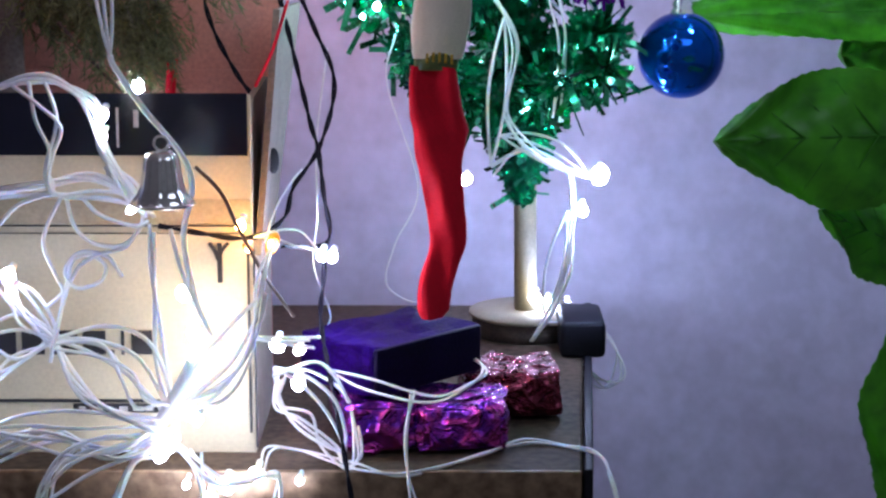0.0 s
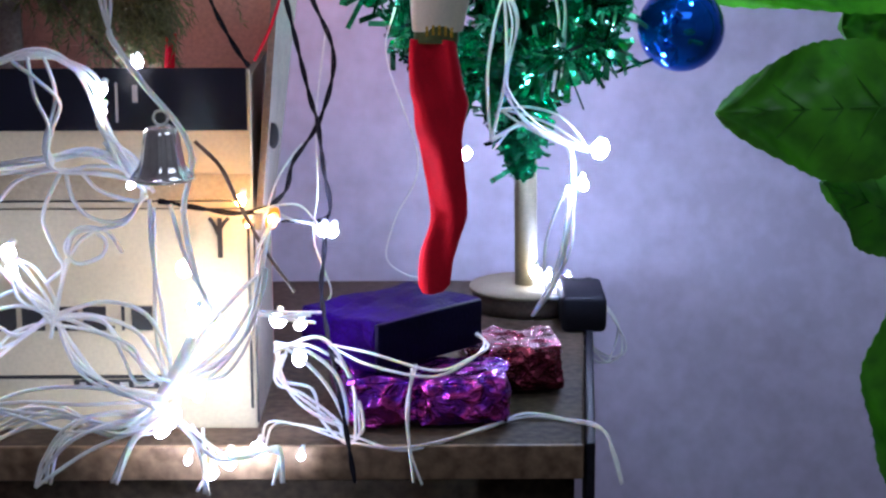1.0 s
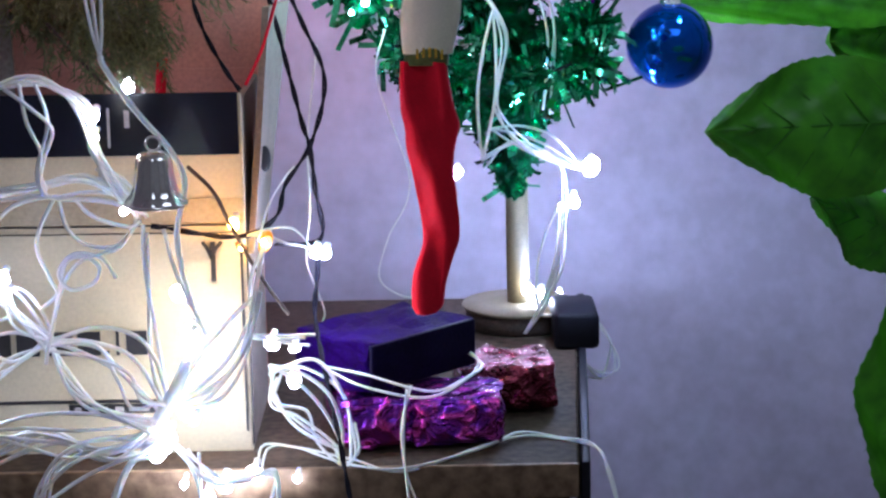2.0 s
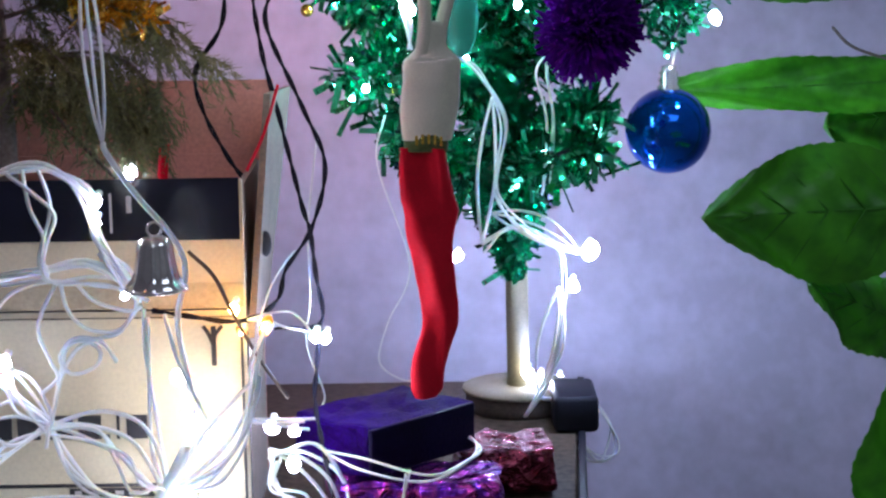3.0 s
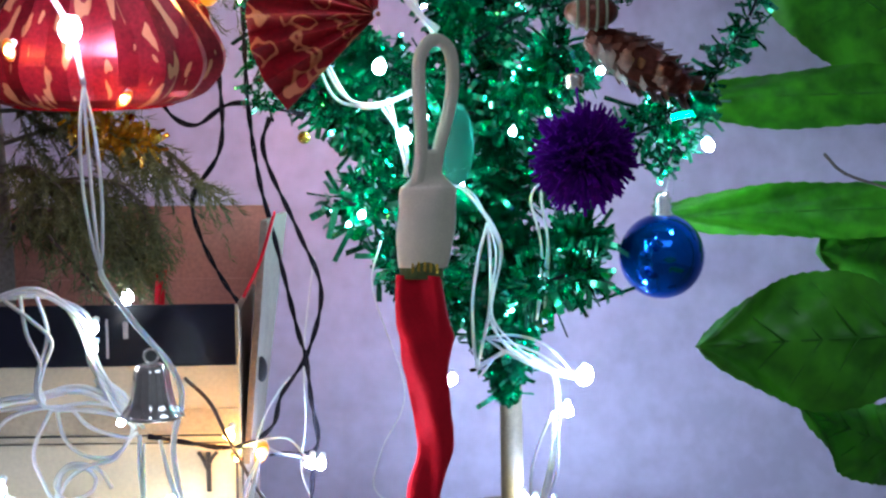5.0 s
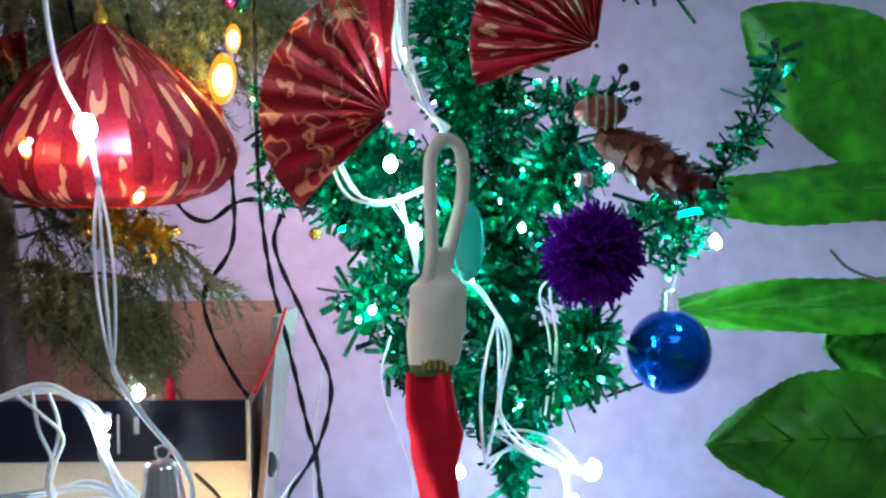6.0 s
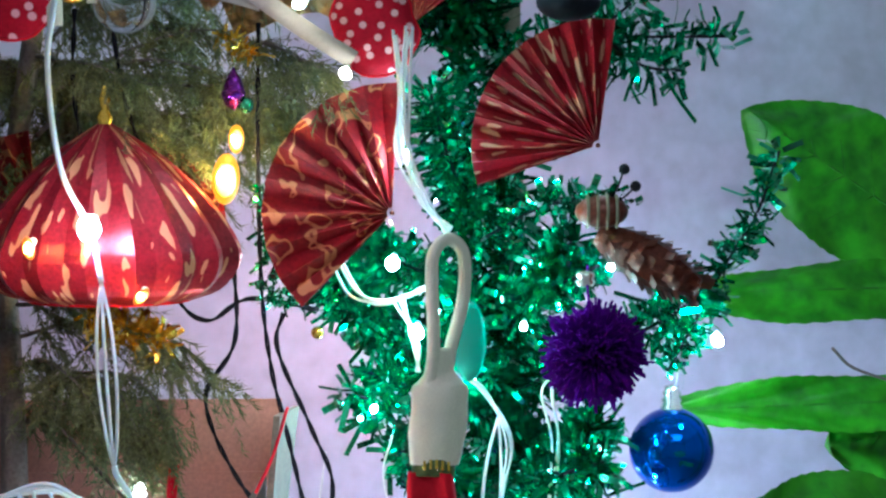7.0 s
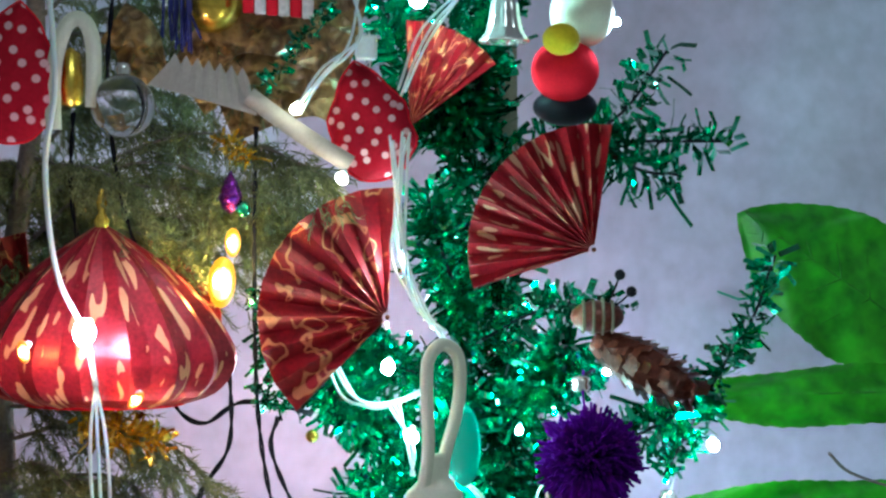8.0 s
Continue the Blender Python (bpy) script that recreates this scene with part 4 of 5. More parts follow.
part("stick", ribbon(bmesh.new(), [(-0.1129, 1.1900, 1.2747), (-0.0817, 1.1850, 1.2521), (-0.0508, 1.1800, 1.2324)], 0.011, 0.0012), M_WHITE, stick)
torn = thing("jagged_paper", "white paper piece with a jagged edge", "paper piece")
bm = bmesh.new()
e0, e1 = Vector((-0.1623, 1.2000, 1.2962)), Vector((-0.1139, 1.2000, 1.2859))
g0, g1 = Vector((-0.1754, 1.2000, 1.2823)), Vector((-0.1078, 1.1900, 1.2627))
N = 14
up = [e0.lerp(e1, k / N) + Vector((0, 0, 0.006 * (k % 2))) for k in range(N + 1)]
dn = [g0.lerp(g1, k / N) for k in range(N + 1)]
yy = Vector((0, 0.0012, 0))
V = [[bm.verts.new(p + s) for p in row] for row, s in ((up, -yy), (dn, -yy), (up, yy), (dn, yy))]
for k in range(N):
    bm.faces.new((V[0][k], V[0][k + 1], V[1][k + 1], V[1][k]))
    bm.faces.new((V[3][k], V[3][k + 1], V[2][k + 1], V[2][k]))
    bm.faces.new((V[2][k], V[2][k + 1], V[0][k + 1], V[0][k]))
    bm.faces.new((V[1][k], V[1][k + 1], V[3][k + 1], V[3][k]))
part("sheet", bm, M_WHITE, torn, smooth=False)
tas = thing("blue_tassel", "dark blue shiny tassel hanging down", "tassel")
rnd = random.Random(8)
for k in range(26):
    p = Vector((-0.1554, 1.2000, 1.3274)) + Vector((rnd.gauss(0, 0.0045), rnd.gauss(0, 0.004), 0))
    part("thread", tube(bmesh.new(), [p + Vector((0, 0, 0.02)), p, p + Vector((rnd.gauss(0, 0.002), 0, -rnd.uniform(0.015, 0.026)))], 0.0008, 5), M_BLUETASSEL, tas)
toy = thing("felt_toy", "red, yellow and cream stuffed felt toy on the tinsel", "toy")
bm = bmesh.new()
ball(bm, (0.0888, 1.3300, 1.3044), 0.0220, 24, 16, (1.05, 0.85, 1.0))
part("body", bm, M_RED, toy)
part("boot", ball(bmesh.new(), (0.0895, 1.3400, 1.2803), 0.0184, 20, 12, (1.2, 0.8, 0.7)), M_BLACK, toy, "black felt underside")
part("snout", ball(bmesh.new(), (0.0841, 1.3000, 1.3220), 0.0126, 20, 14, (1, 0.8, 0.85)), M_YELLOW, toy, "yellow felt ball")
bm = bmesh.new()
ball(bm, (0.1003, 1.3300, 1.3428), 0.0220, 24, 16, (1, 0.8, 1.05))
part("head", bm, M_CREAM, toy, "cream felt top")
M_BROWNGOLD = crinkled("brown_gauze", (0.17, 0.09, 0.035), (0.45, 0.27, 0.1), rough=0.45, bump=1.0, scale=90.0, metal=0.4)
bow = thing("gauze_bow", "brown and gold crinkled gauze bow", "bow")
for k, pts in enumerate(([(-0.1567, 1.2400, 1.2861), (-0.1308, 1.2300, 1.3171), (-0.0954, 1.2300, 1.3172), (-0.0532, 1.2400, 1.3006)], [(-0.1543, 1.2500, 1.2798), (-0.1211, 1.2400, 1.3004), (-0.0746, 1.2400, 1.2934)],
                         [(-0.1256, 1.2500, 1.3267), (-0.0890, 1.2400, 1.3363), (-0.0464, 1.2500, 1.3268)], [(-0.2048, 1.2500, 1.3265), (-0.1904, 1.2500, 1.3158), (-0.1831, 1.2500, 1.2869)], [(-0.1337, 1.26, 1.2643), (-0.1039, 1.25, 1.2762), (-0.0752, 1.25, 1.2817), (-0.0539, 1.26, 1.2735)])):
    part("ribbon_loop", ribbon(bmesh.new(), pts, 0.03, 0.0012), M_BROWNGOLD, bow)
arch = thing("ribbon_arch", "pale grey ribbon folded into an arch", "ribbon")
part("strap", ribbon(bmesh.new(), [(-0.2245, 1.1550, 1.2515), (-0.2246, 1.1550, 1.2848), (-0.2180, 1.1550, 1.3114), (-0.2081, 1.1550, 1.3165), (-0.2014, 1.1550, 1.3015), (-0.2013, 1.1550, 1.2648)], 0.009, 0.001), M_CREAM, arch)
candle = thing("amber_lamp_cap", "small amber plastic lamp cap", "lamp cap")
part("cap", lathe(bmesh.new(), [(0.001, 0.022), (0.006, 0.018), (0.008, 0.0), (0.007, -0.012), (0.001, -0.014)], (-0.2173, 1.1700, 1.2795), 16), M_GOLD, candle)
stripes = thing("striped_ornament", "red and white striped felt ornament", "ornament")
for k in range(6):
    a, b = Vector((-0.1140, 1.2000, 1.3483)), Vector((-0.0777, 1.2000, 1.3449))
    p = a.lerp(b, k / 5)
    part("stripe", box(bmesh.new(), p - Vector((0.0035, 0.003, 0.022)), p + Vector((0.0035, 0.003, 0.012)), 0.0012), M_STRIPE if k % 2 else M_RED, stripes)
plug = thing("cable_joint", "white plastic cable joint", "cable joint")
part("joint", box(bmesh.new(), Vector((-0.0479, 1.1750, 1.2955)), Vector((-0.0347, 1.1850, 1.3103)), 0.002), M_CABLE, plug)
pend = thing("purple_pendant", "small shiny purple glass pendant", "pendant")
part("drop", lathe(bmesh.new(), [(0.0005, 0.016), (0.004, 0.01), (0.0075, 0.0), (0.005, -0.007), (0.0005, -0.01)], (-0.1238, 1.1900, 1.2129), 16), M_FOIL_A, pend)
bead = thing("green_bead", "small shiny green bead", "bead")
part("bead", ball(bmesh.new(), (-0.1162, 1.1900, 1.2060), 0.005, 12, 8), M_TINSEL, bead)
for p in ((-0.1488, 1.2000, 1.0968), (-0.1349, 1.2000, 1.0985), (-0.0776, 1.2500, 1.0633), (-0.1633, 1.1900, 1.0682)):
    bd = thing("gold_bead", "small gold bead beside the fan", "bead", "gold beads")
    part("bead", ball(bmesh.new(), p, 0.0042, 12, 8), M_GOLD, bd)
teal = thing("teal_bow", "translucent teal plastic leaf behind the stocking", "plastic leaf")
M_TEAL = mat("teal_plastic", (0.08, 0.42, 0.34), rough=0.25, vary=0.2, transmission=0.6, bump=0.1)
part("leaf", ball(bmesh.new(), (0.0181, 1.2000, 1.0615), 0.0105, 20, 12, (1, 0.25, 2.4)), M_TEAL, teal)
bell("clear silvery plastic bell on the upper tinsel", (0.0466, 1.3000, 1.3201), 0.030, 0.0155, M_SILVER)

# dried brown ornament with a striped end
dry = thing("dried_ornament", "brown dried cone ornament with a striped end", "cone ornament")
bm = bmesh.new()
a, b = Vector((0.1013, 1.2400, 1.1254)), Vector((0.1612, 1.2200, 1.0921))
ax = (b - a).normalized()
rnd = random.Random(12)
tube(bm, [a.lerp(b, k / 8) for k in range(9)], 0.010, 10, lambda f: 0.6 + 0.9 * math.sin(3.0 * f + 0.1))
for k in range(130):
    f = rnd.random()
    q = a.lerp(b, f)
    s = ax.orthogonal().normalized()
    s.rotate(Matrix.Rotation(rnd.uniform(0, 6.28), 3, ax))
    q += s * 0.011 * (0.6 + 0.9 * math.sin(3 * f + 0.1)) * 0.8
    o2 = (s * 0.7 + ax).normalized()
    w = o2.cross(s).normalized() * 0.004
    v = [bm.verts.new(p) for p in (q - w, q + w, q + o2 * 0.009 + w * 0.7, q + o2 * 0.009 - w * 0.7)]
    bm.faces.new(v)
tagged(part("scale_cover", bm, M_DRY, dry, smooth=False), kind="stuff")
bp = Vector((0.1023, 1.2300, 1.1398))
part("striped_end", ball(bmesh.new(), bp, 0.013, 16, 10, (1.3, 0.9, 0.8)), M_DRY, dry, "striped gold and dark end")
for k in range(4):
    part("stripe", lathe(bmesh.new(), [(0.0118 - 0.001 * abs(k - 1.5), -0.001), (0.0124 - 0.001 * abs(k - 1.5), 0), (0.0118 - 0.001 * abs(k - 1.5), 0.001)], bp + Vector((-0.009 + 0.006 * k, 0, 0)), 20, pose(0, 0, 0, 0, 90, 0)), M_STEM, dry)
for p in ((0.1155, 1.2200, 1.1662), (0.1226, 1.2200, 1.1556)):
    part("feeler", tube(bmesh.new(), spline([bp, bp.lerp(Vector(p), 0.5) + Vector((0.002, 0, 0)), p], 4), 0.0007, 5), M_BLACK, dry)
    part("feeler_tip", ball(bmesh.new(), p, 0.0035, 10, 8), M_BLACK, dry)

tinsel("foil_scrap", [bp + Vector((-0.012, 0.004, 0.006)), bp + Vector((0.004, 0.004, 0.012)), bp + Vector((0.02, 0.006, 0.004))], 0.006, 70, dry, 95, (0.003, 0.011))

# gold tinsel among the conifer twigs
gt = thing("gold_tinsel", "short piece of gold tinsel on the conifer", "tinsel")
tinsel("tinsel_foil", [(-0.2146, 1.1900, 1.0821), (-0.1942, 1.1900, 1.0717), (-0.1668, 1.1900, 1.0648)], 0.009, 280, gt, 91, (0.0028, 0.013), M_GOLD)
gt = thing("gold_tinsel", "short piece of gold tinsel on the upper conifer", "tinsel")
tinsel("tinsel_foil", [(-0.1338, 1.2100, 1.2502), (-0.1207, 1.2000, 1.2426), (-0.1138, 1.2000, 1.2357)], 0.006, 90, gt, 92, (0.002, 0.01), M_GOLD)
gt = thing("green_tinsel", "strand of green tinsel hanging on the conifer", "tinsel")
tinsel("tinsel_foil", [(-0.0621, 1.2000, 1.3345), (-0.0828, 1.2000, 1.3067), (-0.1035, 1.2000, 1.2825)], 0.006, 160, gt, 93, (0.0025, 0.009))
gt = thing("green_tinsel", "strand of green tinsel between lamp and fan", "tinsel")
tinsel("tinsel_foil", [(-0.1102, 1.2200, 1.1605), (-0.1035, 1.2200, 1.1255), (-0.1073, 1.2200, 1.0904), (-0.0897, 1.2200, 1.0868)], 0.006, 220, gt, 94, (0.0025, 0.009))

# ---- cables and string lights ----
def cable(name, label, strands, radius, material, jitter=0.0, group="", copies=1, seed=1, cat="cable"):
    rnd = random.Random(seed)
    t = thing(name, label, cat, group)
    for pts in strands:
        for c in range(copies):
            q = [Vector(p) + Vector((rnd.gauss(0, jitter), rnd.gauss(0, jitter * 1.3), rnd.gauss(0, jitter))) for p in pts]
            part("cable", tube(bmesh.new(), spline(q, 8), radius, 7), material, t)
    return t


def twisted(t, pts, radius, material, pitch=0.055, step=14):
    """Two strands wound round each other along a path."""
    path = spline(pts, step)
    for side in (0, math.pi):
        run, out = 0.0, []
        for i, q in enumerate(path):
            d = (path[min(i + 1, len(path) - 1)] - path[max(i - 1, 0)]).normalized()
            u = d.cross(Vector((0, 1, 0))).normalized()
            v = d.cross(u)
            run += (q - path[max(i - 1, 0)]).length
            a = 6.283 * run / pitch + side
            out.append(q + (u * math.cos(a) + v * math.sin(a)) * radius * 0.95)
        part("cable", tube(bmesh.new(), out, radius, 6), material, t)


def bulb(parent, p, material, r=0.005, down=(0, 0, -1)):
    p = Vector(p)
    cap = SHELL.get(material.name)
    rnd = random.Random(int(p.x * 9000) + int(p.z * 7000))
    tilt = pose(0, 0, 0, rnd.uniform(-40, 40), rnd.uniform(-70, 70), 0)
    ob = part("bulb", ball(bmesh.new(), p, r if cap else r * 0.78, 14, 9, (0.8, 0.8, 1.5) if cap else (0.95, 0.95, 1.2), tilt), cap or material, parent, "lit lamp")
    if cap:
        # added shell: steps the glow from orange cap to white core
        part("glow_step", ball(bmesh.new(), p + Vector((0.0003, -r * 0.34, -r * 0.05)), r * 0.76, 12, 8, (0.84, 0.84, 1.4), tilt), SHELL_GLOW_STEP, ob, "added yellow shell grading the lamp's glow")
        part("core", ball(bmesh.new(), p + Vector((0, -r * 0.68, 0)), r * 0.45, 12, 8, (1, 0.8, 1.35)), material, ob, "bright lamp core")
        part("core", ball(bmesh.new(), p + Vector((0, r * 0.6, 0)), r * 0.5, 12, 8, (1, 1, 1.3)), material, ob, "bright lamp core")
    part("socket", tube(bmesh.new(), [p + Vector((0, r * 0.9, r * 0.3)), p + Vector((0.001, r + 0.005, r * 0.5 + 0.002))], min(0.0022, r * 0.5), 8), M_CABLE, ob)
    return ob


WHITE = "white string light with lit lamps"
c1 = cable("string_light", WHITE + " draped over the box", [
    [(-0.2562, 1.1200, 0.9778), (-0.2305, 1.1200, 0.9843), (-0.2131, 1.1200, 0.9811), (-0.1960, 1.1100, 0.9681), (-0.1905, 1.1100, 0.9441), (-0.1737, 1.1000, 0.9234), (-0.1655, 1.1000, 0.9112)],
    [(-0.2613, 1.1300, 0.9161), (-0.2265, 1.1200, 0.9245), (-0.1957, 1.1100, 0.9312), (-0.1655, 1.1000, 0.9131)],
], 0.0013, M_CABLE, 0.0021, "string lights", 5, 1, "string light")
LOOPS_LEFT = [
    [(-0.2346, 1.118, 0.9835), (-0.2292, 1.112, 0.963), (-0.2216, 1.112, 0.9463), (-0.223, 1.112, 0.9341), (-0.2203, 1.112, 0.9227), (-0.2316, 1.112, 0.9195), (-0.2541, 1.112, 0.9172)],
    [(-0.2244, 1.118, 0.9842), (-0.2169, 1.112, 0.9678), (-0.2181, 1.112, 0.955), (-0.2237, 1.112, 0.9405), (-0.2243, 1.112, 0.9276), (-0.2188, 1.112, 0.9195), (-0.1963, 1.112, 0.9228), (-0.1757, 1.112, 0.9195)],
    [(-0.2417, 1.118, 0.9813), (-0.2263, 1.112, 0.9719), (-0.2148, 1.112, 0.9582), (-0.2192, 1.112, 0.9421), (-0.2223, 1.112, 0.9276), (-0.215, 1.112, 0.9185), (-0.1901, 1.112, 0.9179), (-0.1727, 1.112, 0.9108)],
    [(-0.2163, 1.112, 0.9179), (-0.2243, 1.112, 0.9015), (-0.2265, 1.112, 0.8884), (-0.2194, 1.112, 0.872), (-0.2172, 1.112, 0.862), (-0.2237, 1.112, 0.8353), (-0.2259, 1.112, 0.8219)],
    [(-0.2141, 1.112, 0.9179), (-0.2099, 1.112, 0.9016), (-0.199, 1.112, 0.8918), (-0.183, 1.112, 0.8901), (-0.1731, 1.112, 0.8983), (-0.1713, 1.112, 0.9065)],
]
LOOPS_MIDDLE = [
    [(-0.2045, 1.112, 0.9172), (-0.1937, 1.112, 0.9065), (-0.1746, 1.112, 0.901), (-0.1675, 1.112, 0.9042)],
    [(-0.2262, 1.112, 0.8537), (-0.2171, 1.112, 0.8637), (-0.2113, 1.112, 0.8802), (-0.2009, 1.112, 0.8852), (-0.1921, 1.112, 0.8786), (-0.1956, 1.112, 0.8687), (-0.2096, 1.112, 0.866), (-0.2154, 1.112, 0.8753), (-0.2072, 1.112, 0.8865), (-0.1913, 1.112, 0.8835), (-0.1833, 1.112, 0.8714)],
    [(-0.1707, 1.112, 0.9033), (-0.1789, 1.112, 0.8878), (-0.1944, 1.112, 0.8845), (-0.2075, 1.112, 0.8786), (-0.2152, 1.112, 0.862), (-0.2221, 1.112, 0.8353)],
    [(-0.1896, 1.112, 0.9341), (-0.1868, 1.112, 0.9228), (-0.1758, 1.112, 0.9163), (-0.1674, 1.112, 0.9082)],
    [(-0.1921, 1.112, 0.9341), (-0.1819, 1.112, 0.926), (-0.1709, 1.112, 0.9179), (-0.1633, 1.112, 0.9065)],
]
LOOPS_RIGHT = [
    [(-0.2532, 1.112, 0.9015), (-0.2382, 1.112, 0.9146), (-0.2188, 1.112, 0.9195), (-0.1997, 1.112, 0.9172), (-0.1742, 1.112, 0.9147)],
    [(-0.1651, 1.112, 0.8984), (-0.1655, 1.112, 0.8621), (-0.1657, 1.112, 0.822), (-0.1608, 1.112, 0.7966)],
    [(-0.1554, 1.112, 0.9), (-0.1496, 1.112, 0.8754), (-0.1421, 1.112, 0.8555), (-0.1337, 1.112, 0.8388)],
    [(-0.1484, 1.112, 0.8984), (-0.1444, 1.112, 0.8787), (-0.1399, 1.112, 0.8538), (-0.1355, 1.112, 0.8455)],
    [(-0.1676, 1.112, 0.9016), (-0.1663, 1.112, 0.8786), (-0.1626, 1.112, 0.8488), (-0.158, 1.112, 0.8051)],
]
c2 = cable("string_light", WHITE + " looping before the box", LOOPS_LEFT + LOOPS_MIDDLE + LOOPS_RIGHT, 0.0012, M_CABLE, 0.0006, "string lights", 1, 2, "string light")
c3 = cable("string_light", WHITE + " at the foot of the box", [
    [(-0.2632, 1.1300, 0.8745), (-0.2457, 1.1200, 0.8534), (-0.2253, 1.1200, 0.8333)],
    [(-0.2253, 1.1200, 0.8333), (-0.1959, 1.1100, 0.8309), (-0.1802, 1.1100, 0.8158), (-0.1710, 1.1000, 0.8019), (-0.1565, 1.1000, 0.7985)],
    [(-0.2253, 1.1200, 0.8333), (-0.2129, 1.1100, 0.8090), (-0.1891, 1.1000, 0.7917), (-0.1569, 1.1000, 0.7850)],
    [(-0.2253, 1.1200, 0.8333), (-0.2438, 1.1200, 0.8197), (-0.2641, 1.1200, 0.8061)],
], 0.00105, M_CABLE, 0.0025, "string lights", 3, 3, "string light")
c4 = cable("string_light", WHITE + " lying along the stand edge", [
    [(-0.2659, 1.1200, 0.7683), (-0.2303, 1.1100, 0.7818), (-0.1963, 1.1000, 0.7714), (-0.1700, 1.1000, 0.7816), (-0.1566, 1.1000, 0.7952)],
    [(-0.2663, 1.1200, 0.7580), (-0.2240, 1.1100, 0.7750), (-0.1899, 1.1000, 0.7680), (-0.1603, 1.1000, 0.7783)],
    [(-0.2318, 1.1000, 0.7372), (-0.2227, 1.1000, 0.7595), (-0.1995, 1.1000, 0.7714), (-0.1702, 1.1000, 0.7749)],
    [(-0.1909, 1.1000, 0.7373), (-0.1803, 1.1000, 0.7612), (-0.1654, 1.1000, 0.7715)],
    [(-0.1443, 1.1000, 0.7715), (-0.1382, 1.1000, 0.7545), (-0.1420, 1.1000, 0.7305)],
    [(-0.1570, 1.1000, 0.7817), (-0.1316, 1.1000, 0.7545), (-0.1131, 1.1100, 0.7512), (-0.0966, 1.1100, 0.7546), (-0.0960, 1.1000, 0.7374)],
], 0.001, M_CABLE, 0.0022, "string lights", 3, 4, "string light")
c5 = cable("string_light", WHITE + " rising along the box corner", [
    [(-0.1565, 1.1000, 0.7985), (-0.1305, 1.1000, 0.8053), (-0.1116, 1.1100, 0.8293), (-0.1021, 1.1200, 0.8670), (-0.0988, 1.1300, 0.8848)],
    [(-0.1125, 1.1200, 0.8334), (-0.0979, 1.1400, 0.8265), (-0.0786, 1.1500, 0.8222)],
    [(-0.0982, 1.1400, 0.8076), (-0.0985, 1.1400, 0.7902), (-0.0819, 1.1400, 0.7798), (-0.0687, 1.1400, 0.7588), (-0.0574, 1.1300, 0.7543), (-0.0494, 1.1400, 0.7623), (-0.0552, 1.1600, 0.7844), (-0.0761, 1.1600, 0.8073), (-0.0965, 1.1400, 0.8076)],
], 0.00095, M_CABLE, 0.0024, "string lights", 3, 5, "string light")
c6 = cable("string_light", WHITE + " lying round the presents", [
    [(-0.1065, 1.1178, 0.7520), (-0.1042, 1.1609, 0.7520), (-0.0843, 1.1700, 0.7520), (-0.0548, 1.1307, 0.7520), (-0.0213, 1.1255, 0.7520), (0.0259, 1.1527, 0.7520), (0.0508, 1.1786, 0.7520), (0.0751, 1.1765, 0.7520), (0.0924, 1.1486, 0.7520), (0.1009, 1.1300, 0.7447), (0.1047, 1.1200, 0.7272)],
    [(-0.0688, 1.1800, 0.8001), (-0.0449, 1.1420, 0.7960), (-0.0080, 1.1380, 0.7937), (0.0154, 1.1420, 0.7989), (0.0230, 1.1900, 0.7975), (0.0141, 1.2700, 0.7862)],
    [(-0.0164, 1.1380, 0.7951), (-0.0207, 1.1350, 0.7709), (-0.0192, 1.1200, 0.7514), (-0.0144, 1.1100, 0.7340)],
], 0.0008, M_CABLE, 0.0018, "string lights", 2, 6, "string light")
c7 = cable("string_light", WHITE + " hanging down the tinsel tree", [
    [(0.0094, 1.3000, 1.0329), (0.0288, 1.3300, 1.0184), (0.0460, 1.3300, 0.9796), (0.0425, 1.3400, 0.9354), (0.0609, 1.3600, 0.9041), (0.0851, 1.3800, 0.8926), (0.1031, 1.3800, 0.8838)],
    [(0.0788, 1.3000, 1.0326), (0.0741, 1.3300, 1.0143), (0.0813, 1.3400, 0.9782), (0.0780, 1.3500, 0.9296)],
    [(0.0335, 1.3700, 0.8902), (0.0570, 1.3700, 0.9042), (0.0852, 1.3800, 0.8886), (0.0916, 1.3800, 0.8604), (0.0887, 1.3900, 0.8258), (0.0817, 1.4000, 0.7903), (0.0657, 1.4000, 0.7609)],
    [(0.0748, 1.4200, 0.7664), (0.1059, 1.4200, 0.7643), (0.1282, 1.4200, 0.7451), (0.1294, 1.4200, 0.7266), (0.1149, 1.4200, 0.7214), (0.0958, 1.4200, 0.7450), (0.0831, 1.4200, 0.7685)],
], 0.0008, M_CABLE, 0.0022, "string lights", 3, 7, "string light")
